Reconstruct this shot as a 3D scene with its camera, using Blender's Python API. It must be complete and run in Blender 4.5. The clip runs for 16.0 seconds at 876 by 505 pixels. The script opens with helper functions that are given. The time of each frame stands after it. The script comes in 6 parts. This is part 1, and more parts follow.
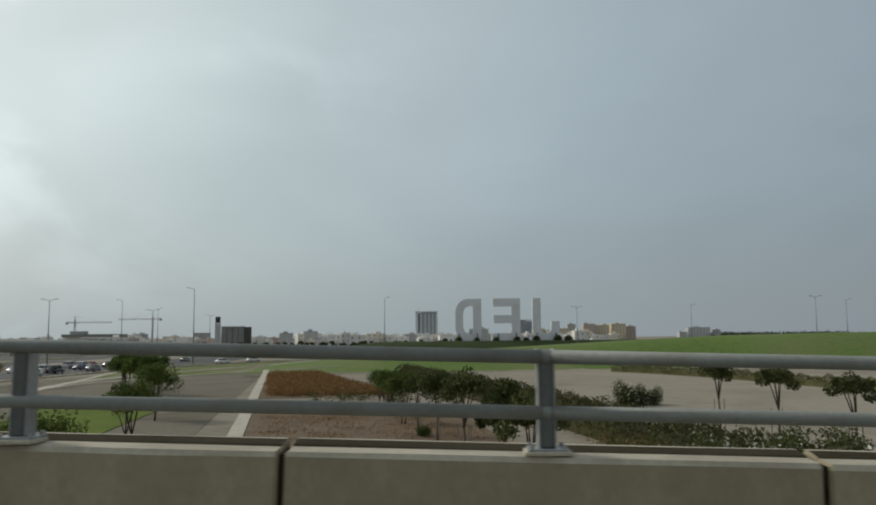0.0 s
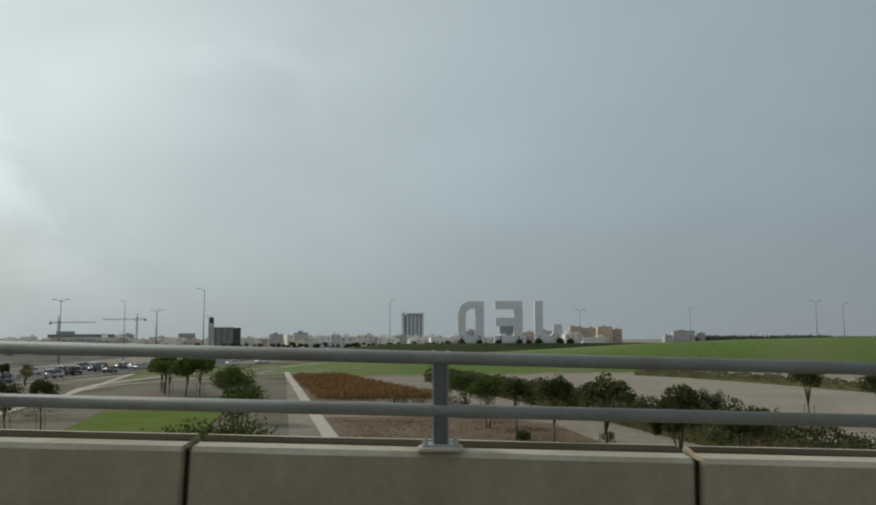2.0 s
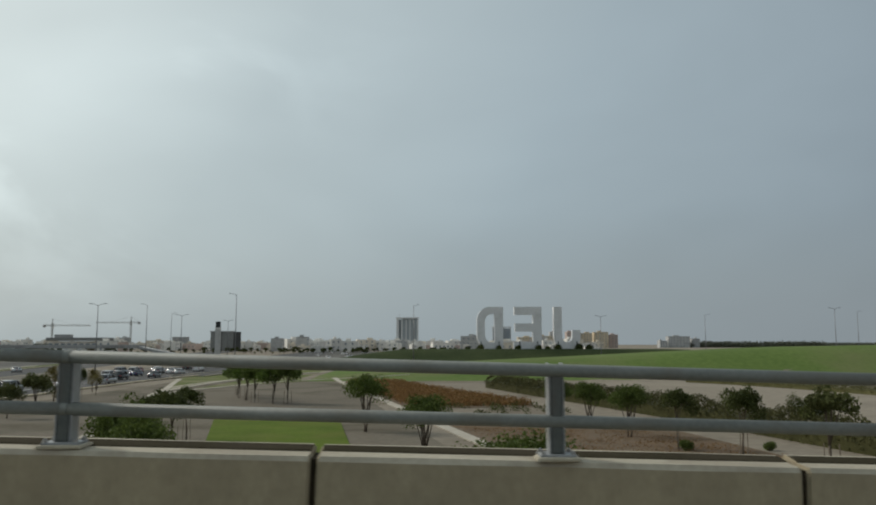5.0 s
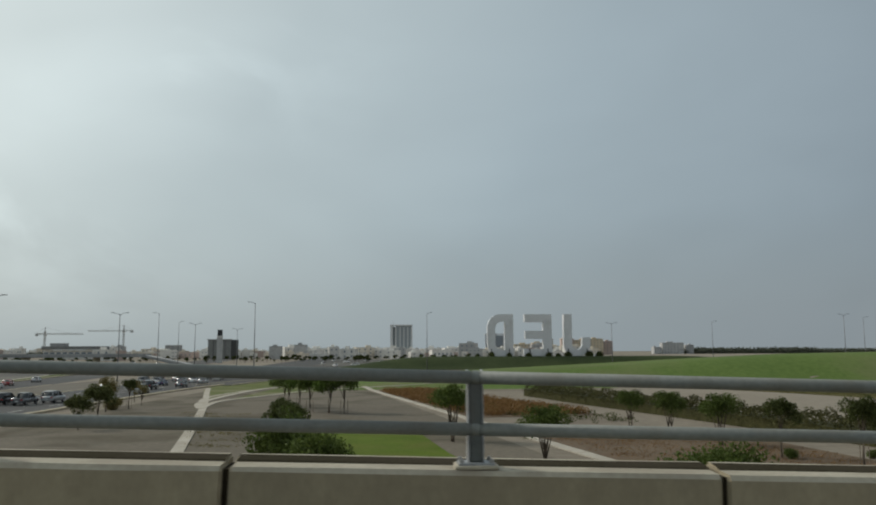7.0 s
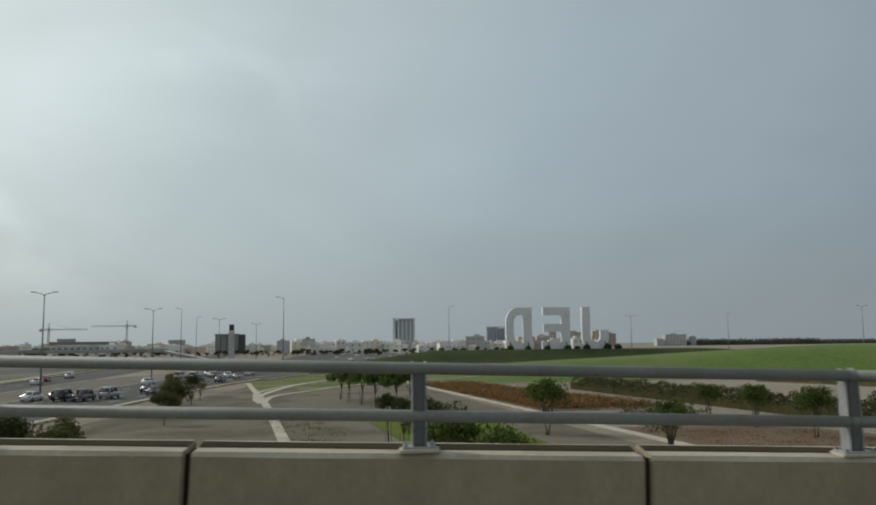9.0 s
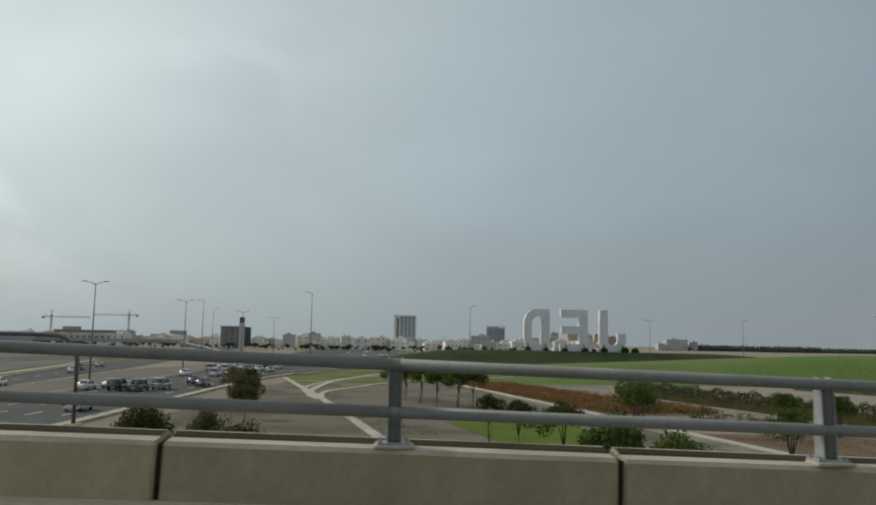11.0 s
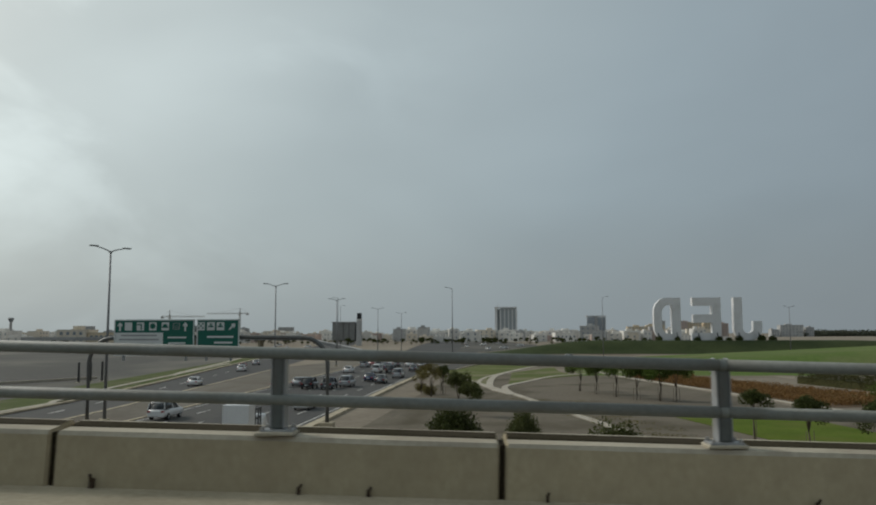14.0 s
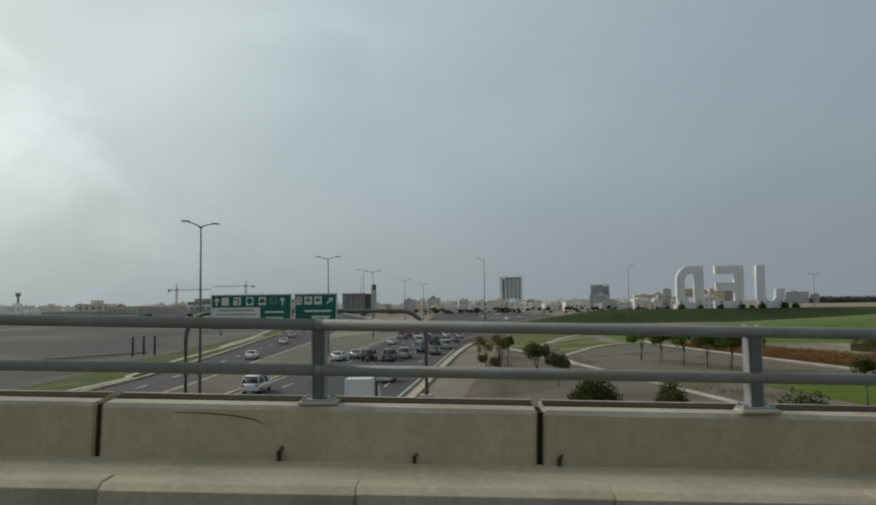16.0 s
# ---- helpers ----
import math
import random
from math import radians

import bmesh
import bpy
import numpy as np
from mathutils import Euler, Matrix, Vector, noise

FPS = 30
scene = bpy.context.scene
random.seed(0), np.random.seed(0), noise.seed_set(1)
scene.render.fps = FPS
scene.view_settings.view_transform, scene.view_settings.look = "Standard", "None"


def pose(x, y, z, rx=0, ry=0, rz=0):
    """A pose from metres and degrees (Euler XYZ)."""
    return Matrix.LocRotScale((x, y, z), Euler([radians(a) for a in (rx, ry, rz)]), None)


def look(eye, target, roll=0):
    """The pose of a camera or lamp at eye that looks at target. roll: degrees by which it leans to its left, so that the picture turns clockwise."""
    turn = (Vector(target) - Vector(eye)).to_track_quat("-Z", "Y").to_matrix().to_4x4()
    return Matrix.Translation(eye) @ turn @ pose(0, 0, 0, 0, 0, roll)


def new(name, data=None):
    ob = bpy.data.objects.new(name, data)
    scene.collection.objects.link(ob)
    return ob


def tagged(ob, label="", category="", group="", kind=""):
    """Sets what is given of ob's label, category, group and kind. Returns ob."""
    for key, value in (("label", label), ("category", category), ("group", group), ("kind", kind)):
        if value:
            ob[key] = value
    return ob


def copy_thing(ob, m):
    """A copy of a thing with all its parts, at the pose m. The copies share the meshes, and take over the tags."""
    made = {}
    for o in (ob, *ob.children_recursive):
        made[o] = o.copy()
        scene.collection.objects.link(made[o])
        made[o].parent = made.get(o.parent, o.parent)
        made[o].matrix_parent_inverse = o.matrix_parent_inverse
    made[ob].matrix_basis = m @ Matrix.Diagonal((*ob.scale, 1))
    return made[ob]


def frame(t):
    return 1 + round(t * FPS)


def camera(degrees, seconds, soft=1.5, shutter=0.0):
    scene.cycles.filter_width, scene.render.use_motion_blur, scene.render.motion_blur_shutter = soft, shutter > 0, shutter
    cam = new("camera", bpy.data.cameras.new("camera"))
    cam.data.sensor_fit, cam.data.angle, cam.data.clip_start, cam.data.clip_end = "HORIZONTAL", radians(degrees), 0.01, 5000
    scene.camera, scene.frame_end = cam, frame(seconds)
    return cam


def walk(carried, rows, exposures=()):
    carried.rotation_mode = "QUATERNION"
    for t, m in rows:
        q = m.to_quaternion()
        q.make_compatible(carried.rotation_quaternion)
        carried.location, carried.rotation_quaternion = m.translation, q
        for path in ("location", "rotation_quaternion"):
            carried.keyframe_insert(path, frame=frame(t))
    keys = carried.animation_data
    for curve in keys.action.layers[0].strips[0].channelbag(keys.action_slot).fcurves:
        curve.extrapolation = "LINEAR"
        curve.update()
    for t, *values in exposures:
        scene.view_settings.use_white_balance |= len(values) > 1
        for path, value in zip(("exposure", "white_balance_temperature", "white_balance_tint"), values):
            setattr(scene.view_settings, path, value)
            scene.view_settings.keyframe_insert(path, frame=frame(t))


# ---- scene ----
# camera: seconds, place in metres, then yaw, pitch and roll in degrees
PATH = [
    (0.0, -0.523, -4.595, 7.116, 1.024, 6.054, -0.532),
    (0.5, -2.908, -4.652, 7.174, 0.648, 6.070, -0.739),
    (1.0, -4.770, -4.749, 7.236, 0.331, 6.089, -0.489),
    (1.5, -7.115, -4.785, 7.310, 0.013, 6.104, -0.369),
    (2.0, -9.030, -4.918, 7.375, -0.215, 6.173, -0.236),
    (2.5, -11.382, -5.001, 7.452, -0.431, 6.173, -0.181),
    (3.0, -13.262, -5.016, 7.507, -0.610, 6.232, -0.108),
    (3.5, -15.647, -5.068, 7.586, -0.739, 6.292, -0.126),
    (4.0, -17.563, -5.270, 7.650, -0.788, 6.331, -0.016),
    (4.2, -18.496, -5.189, 7.671, -0.813, 6.318, 0.043),
    (4.5, -19.921, -5.218, 7.717, -0.842, 6.347, 0.037),
    (5.0, -21.822, -5.256, 7.777, -0.985, 6.487, 0.007),
    (5.5, -24.198, -5.303, 7.853, -1.172, 6.670, -0.033),
    (6.0, -26.099, -5.341, 7.913, -1.315, 6.810, -0.063),
    (6.3, -27.524, -5.369, 7.958, -1.344, 6.839, -0.069),
    (6.5, -28.482, -5.394, 7.985, -1.599, 6.937, -0.123),
    (7.0, -30.375, -5.427, 8.036, -1.716, 6.987, -0.221),
    (8.0, -34.706, -5.611, 8.162, -1.994, 7.003, -0.554),
    (8.5, -37.090, -6.034, 8.238, -1.766, 6.541, -0.468),
    (9.0, -39.039, -6.173, 8.295, -1.849, 6.499, -0.573),
    (9.2, -40.011, -6.143, 8.319, -1.915, 6.486, -0.537),
    (9.5, -41.492, -6.221, 8.362, -1.913, 6.479, -0.441),
    (10.0, -43.467, -6.324, 8.420, -1.907, 6.442, 0.029),
    (10.5, -45.936, -6.453, 8.492, -1.898, 6.394, 0.639),
    (11.0, -47.910, -6.556, 8.550, -1.891, 6.357, 1.108),
    (11.3, -49.391, -6.633, 8.594, -1.889, 6.350, 1.205),
    (11.5, -50.381, -6.715, 8.629, -1.184, 6.322, 1.184),
    (12.0, -52.368, -6.877, 8.695, 0.063, 6.298, 1.164),
    (12.5, -54.892, -6.976, 8.770, 2.050, 6.286, 1.180),
    (13.0, -56.905, -7.116, 8.828, 3.309, 6.248, 1.062),
    (13.5, -59.437, -7.283, 8.901, 4.428, 6.146, 0.427),
    (14.0, -61.459, -7.390, 8.965, 4.742, 5.715, -0.143),
    (14.5, -63.983, -7.672, 9.041, 4.933, 5.049, -0.674),
    (15.0, -66.041, -7.796, 9.100, 5.019, 4.693, -0.894),
    (15.5, -68.639, -7.946, 9.177, 5.149, 4.118, -1.132),
    (16.0, -70.700, -8.089, 9.229, 4.795, 3.607, -0.738),
]
cam = camera(57.44, 16.0, soft=2.0, shutter=0.12)
walk(cam, [(t, pose(x, y, z, 90 + pitch, 0, yaw) @ pose(0, 0, 0, 0, 0, roll)) for t, x, y, z, yaw, pitch, roll in PATH],
     exposures=[(0.0, 0.0), (11.5, 0.0), (12.5, -0.09), (13.5, -0.20), (14.5, -0.22), (15.5, -0.16), (16.0, -0.11)])

# ---- daylight: thin overcast, brighter towards the veiled sun ----
SUN_AZ, SUN_EL = -68.0, 34.0          # degrees from +y towards +x, and above the horizon
sun_dir = Vector((math.sin(radians(SUN_AZ)) * math.cos(radians(SUN_EL)), math.cos(radians(SUN_AZ)) * math.cos(radians(SUN_EL)), math.sin(radians(SUN_EL))))
world = bpy.data.worlds.new("overcast_sky")
scene.world = world
world.use_nodes = True


def build_sky(tree):
    n, k = tree.nodes, tree.links
    n.clear()
    out, back = n.new("ShaderNodeOutputWorld"), n.new("ShaderNodeBackground")
    coord = n.new("ShaderNodeTexCoord")
    sky = n.new("ShaderNodeTexSky")
    sky.sky_type, sky.sun_disc = "NISHITA", False
    sky.sun_elevation, sky.sun_rotation = radians(SUN_EL), radians(SUN_AZ)
    sky.air_density, sky.dust_density, sky.ozone_density = 1.2, 4.0, 1.5
    # broad cloud brightness from the angle to the sun
    dot = n.new("ShaderNodeVectorMath")
    dot.operation = "DOT_PRODUCT"
    dot.inputs[1].default_value = sun_dir
    k.new(coord.outputs["Generated"], dot.inputs[0])
    base = n.new("ShaderNodeValToRGB")
    e = base.color_ramp.elements
    # unseen sky opposite the sun is raised to brighten the faces turned there
    e[0].position, e[0].color = 0.0, (0.594, 0.608, 0.590, 1)
    e[1].position, e[1].color = 1.0, (1.101, 1.147, 1.081, 1)
    for p, c in ((0.25, (0.441, 0.469, 0.471, 1)), (0.46, (0.239, 0.294, 0.335, 1)), (0.66, (0.335, 0.409, 0.446, 1)), (0.80, (0.468, 0.548, 0.565, 1)), (0.90, (0.690, 0.778, 0.771, 1))):
        s = e.new(p)
        s.color = c
    half = n.new("ShaderNodeMath")
    half.operation, half.use_clamp = "MULTIPLY_ADD", True
    half.inputs[1].default_value, half.inputs[2].default_value = 0.5, 0.5
    k.new(dot.outputs["Value"], half.inputs[0])
    k.new(half.outputs[0], base.inputs["Fac"])
    # cloud texture, stretched flat
    warp = n.new("ShaderNodeMapping")
    warp.inputs["Scale"].default_value = (1.0, 1.0, 1.7)
    k.new(coord.outputs["Generated"], warp.inputs["Vector"])
    total = None
    for scale, detail, amount in ((1.3, 4.0, 0.55), (4.0, 4.0, 0.16)):
        tex = n.new("ShaderNodeTexNoise")
        tex.inputs["Scale"].default_value, tex.inputs["Detail"].default_value, tex.inputs["Distortion"].default_value = scale, detail, 0.6
        tex.inputs["Roughness"].default_value = 0.45
        k.new(warp.outputs[0], tex.inputs["Vector"])
        m = n.new("ShaderNodeMath")
        m.operation = "MULTIPLY_ADD"
        m.inputs[1].default_value = amount
        k.new(tex.outputs["Fac"], m.inputs[0])
        if total is None:
            m.inputs[2].default_value = 1.0 - 0.5 * 0.71
        else:
            k.new(total.outputs[0], m.inputs[2])
        total = m
    cloud = n.new("ShaderNodeVectorMath")
    cloud.operation = "SCALE"
    k.new(base.outputs["Color"], cloud.inputs[0])
    # brighter cloud banks with soft edges on the sunward side
    bank, edge, near, lift = n.new("ShaderNodeTexNoise"), n.new("ShaderNodeMapRange"), n.new("ShaderNodeMapRange"), n.new("ShaderNodeMath")
    bank.inputs["Scale"].default_value, bank.inputs["Detail"].default_value, bank.inputs["Distortion"].default_value = 3.2, 5.0, 0.5
    k.new(warp.outputs[0], bank.inputs["Vector"])
    edge.interpolation_type = "SMOOTHSTEP"
    edge.inputs["From Min"].default_value, edge.inputs["From Max"].default_value, edge.inputs["To Max"].default_value = 0.50, 0.64, 0.30
    k.new(bank.outputs["Fac"], edge.inputs["Value"])
    near.inputs["From Min"].default_value, near.inputs["From Max"].default_value = 0.74, 0.92
    k.new(half.outputs[0], near.inputs["Value"])
    lift.operation = "MULTIPLY"
    k.new(edge.outputs[0], lift.inputs[0])
    k.new(near.outputs[0], lift.inputs[1])
    bright = n.new("ShaderNodeMath")
    bright.operation = "ADD"
    k.new(total.outputs[0], bright.inputs[0])
    k.new(lift.outputs[0], bright.inputs[1])
    k.new(bright.outputs[0], cloud.inputs["Scale"])
    # dust near the horizon, a little warmer and paler
    sep = n.new("ShaderNodeSeparateXYZ")
    k.new(coord.outputs["Generated"], sep.inputs[0])
    low = n.new("ShaderNodeMapRange")
    low.inputs["From Min"].default_value, low.inputs["From Max"].default_value = 0.0, 0.16
    low.inputs["To Min"].default_value, low.inputs["To Max"].default_value = 0.45, 0.0
    k.new(sep.outputs["Z"], low.inputs["Value"])
    haze = n.new("ShaderNodeMix")
    haze.data_type = "RGBA"
    haze.inputs["B"].default_value = (0.318, 0.352, 0.362, 1)
    k.new(low.outputs[0], haze.inputs["Factor"])
    k.new(cloud.outputs[0], haze.inputs["A"])
    # the clear sky shows faintly through
    dim = n.new("ShaderNodeVectorMath")
    dim.operation = "SCALE"
    dim.inputs["Scale"].default_value = 0.08
    k.new(sky.outputs["Color"], dim.inputs[0])
    veil = n.new("ShaderNodeMix")
    veil.data_type = "RGBA"
    veil.inputs["Factor"].default_value = 0.88
    k.new(dim.outputs[0], veil.inputs["A"])
    k.new(haze.outputs["Result"], veil.inputs["B"])
    k.new(veil.outputs["Result"], back.inputs["Color"])
    back.inputs["Strength"].default_value = 1.0
    k.new(back.outputs[0], out.inputs["Surface"])


build_sky(world.node_tree)
sun = new("sun", bpy.data.lights.new("sun", "SUN"))
sun.data.energy, sun.data.angle, sun.data.color = 1.7, radians(12), (1.0, 0.95, 0.87)
sun.matrix_world = look(sun_dir * 300, (0, 0, 0))
scene.view_settings.exposure = 0.0

# ---- materials ----


def surface(name, a, b, scale=1.0, fine=12.0, rough=0.85, metal=0.0, bump=0.3, dirt=None, dirt_scale=0.4, dirt_amount=0.35, vary=0.0, island=0.0, spec=0.3, stretch=(1, 1, 1), depth=0.02):
    """A surface with broad and fine variation between two colours, stains of its own and relief."""
    mat = bpy.data.materials.new(name)
    mat.use_nodes = True
    n, k = mat.node_tree.nodes, mat.node_tree.links
    bsdf = n["Principled BSDF"]
    coord = n.new("ShaderNodeTexCoord")
    mapped = n.new("ShaderNodeMapping")
    mapped.inputs["Scale"].default_value = stretch
    k.new(coord.outputs["Object"], mapped.inputs["Vector"])
    broad, small = n.new("ShaderNodeTexNoise"), n.new("ShaderNodeTexNoise")
    for tex, s, d in ((broad, scale, 4.0), (small, fine, 3.0)):
        tex.inputs["Scale"].default_value, tex.inputs["Detail"].default_value = s, d
        k.new(mapped.outputs[0], tex.inputs["Vector"])
    add = n.new("ShaderNodeMath")
    add.operation = "MULTIPLY_ADD"
    add.inputs[1].default_value = 0.5
    k.new(small.outputs["Fac"], add.inputs[0])
    halfb = n.new("ShaderNodeMath")
    halfb.operation = "MULTIPLY"
    halfb.inputs[1].default_value = 0.5
    k.new(broad.outputs["Fac"], halfb.inputs[0])
    k.new(halfb.outputs[0], add.inputs[2])
    ramp = n.new("ShaderNodeValToRGB")
    ramp.color_ramp.elements[0].position, ramp.color_ramp.elements[1].position = 0.34, 0.66
    ramp.color_ramp.elements[0].color, ramp.color_ramp.elements[1].color = (*a, 1), (*b, 1)
    k.new(add.outputs[0], ramp.inputs["Fac"])
    colour = ramp.outputs["Color"]
    if dirt:
        stain = n.new("ShaderNodeTexNoise")
        stain.inputs["Scale"].default_value, stain.inputs["Detail"].default_value, stain.inputs["Distortion"].default_value = dirt_scale, 6.0, 0.8
        k.new(mapped.outputs[0], stain.inputs["Vector"])
        cut = n.new("ShaderNodeMapRange")
        cut.inputs["From Min"].default_value, cut.inputs["From Max"].default_value = 0.48, 0.68
        cut.inputs["To Max"].default_value = dirt_amount
        k.new(stain.outputs["Fac"], cut.inputs["Value"])
        mix = n.new("ShaderNodeMix")
        mix.data_type = "RGBA"
        mix.inputs["B"].default_value = (*dirt, 1)
        k.new(cut.outputs[0], mix.inputs["Factor"])
        k.new(colour, mix.inputs["A"])
        colour = mix.outputs["Result"]
    for amount, node, socket in ((vary, "ShaderNodeObjectInfo", "Random"), (island, "ShaderNodeNewGeometry", "Random Per Island")):
        if amount:
            info, span, hsv = n.new(node), n.new("ShaderNodeMapRange"), n.new("ShaderNodeHueSaturation")
            span.inputs["To Min"].default_value, span.inputs["To Max"].default_value = 1 - amount, 1 + amount
            k.new(info.outputs[socket], span.inputs["Value"])
            k.new(span.outputs[0], hsv.inputs["Value"])
            k.new(colour, hsv.inputs["Color"])
            colour = hsv.outputs["Color"]
    k.new(colour, bsdf.inputs["Base Color"])
    bsdf.inputs["Roughness"].default_value, bsdf.inputs["Metallic"].default_value = rough, metal
    bsdf.inputs["Specular IOR Level"].default_value = spec
    if bump:
        relief = n.new("ShaderNodeBump")
        relief.inputs["Strength"].default_value, relief.inputs["Distance"].default_value = bump, depth
        k.new(add.outputs[0], relief.inputs["Height"])
        k.new(relief.outputs[0], bsdf.inputs["Normal"])
    return mat


def leafy(name, a, b, shine=0.6):
    """Leaves: each clump takes its own shade between two greens, and some light comes through."""
    mat = surface(name, a, b, scale=0.8, fine=5.0, rough=shine, bump=0.0, island=0.35, vary=0.10, spec=0.10)
    n, k = mat.node_tree.nodes, mat.node_tree.links
    bsdf, out = n["Principled BSDF"], n["Material Output"]
    thin, mix = n.new("ShaderNodeBsdfTranslucent"), n.new("ShaderNodeMixShader")
    mix.inputs["Fac"].default_value = 0.25
    k.new(bsdf.inputs["Base Color"].links[0].from_socket, thin.inputs["Color"])
    k.new(bsdf.outputs[0], mix.inputs[1])
    k.new(thin.outputs[0], mix.inputs[2])
    k.new(mix.outputs[0], out.inputs["Surface"])
    return mat


def paint(name, colour, rough=0.4, metal=0.0, coat=0.0):
    mat = surface(name, tuple(c * 0.93 for c in colour), tuple(min(1.0, c * 1.05) for c in colour), scale=0.7, fine=9.0, rough=rough, metal=metal, bump=0.0, spec=0.5)
    mat.node_tree.nodes["Principled BSDF"].inputs["Coat Weight"].default_value = coat
    return mat


def glass(name, tint=(0.03, 0.035, 0.04)):
    mat = paint(name, tint, rough=0.08)
    mat.node_tree.nodes["Principled BSDF"].inputs["Specular IOR Level"].default_value = 0.8
    return mat


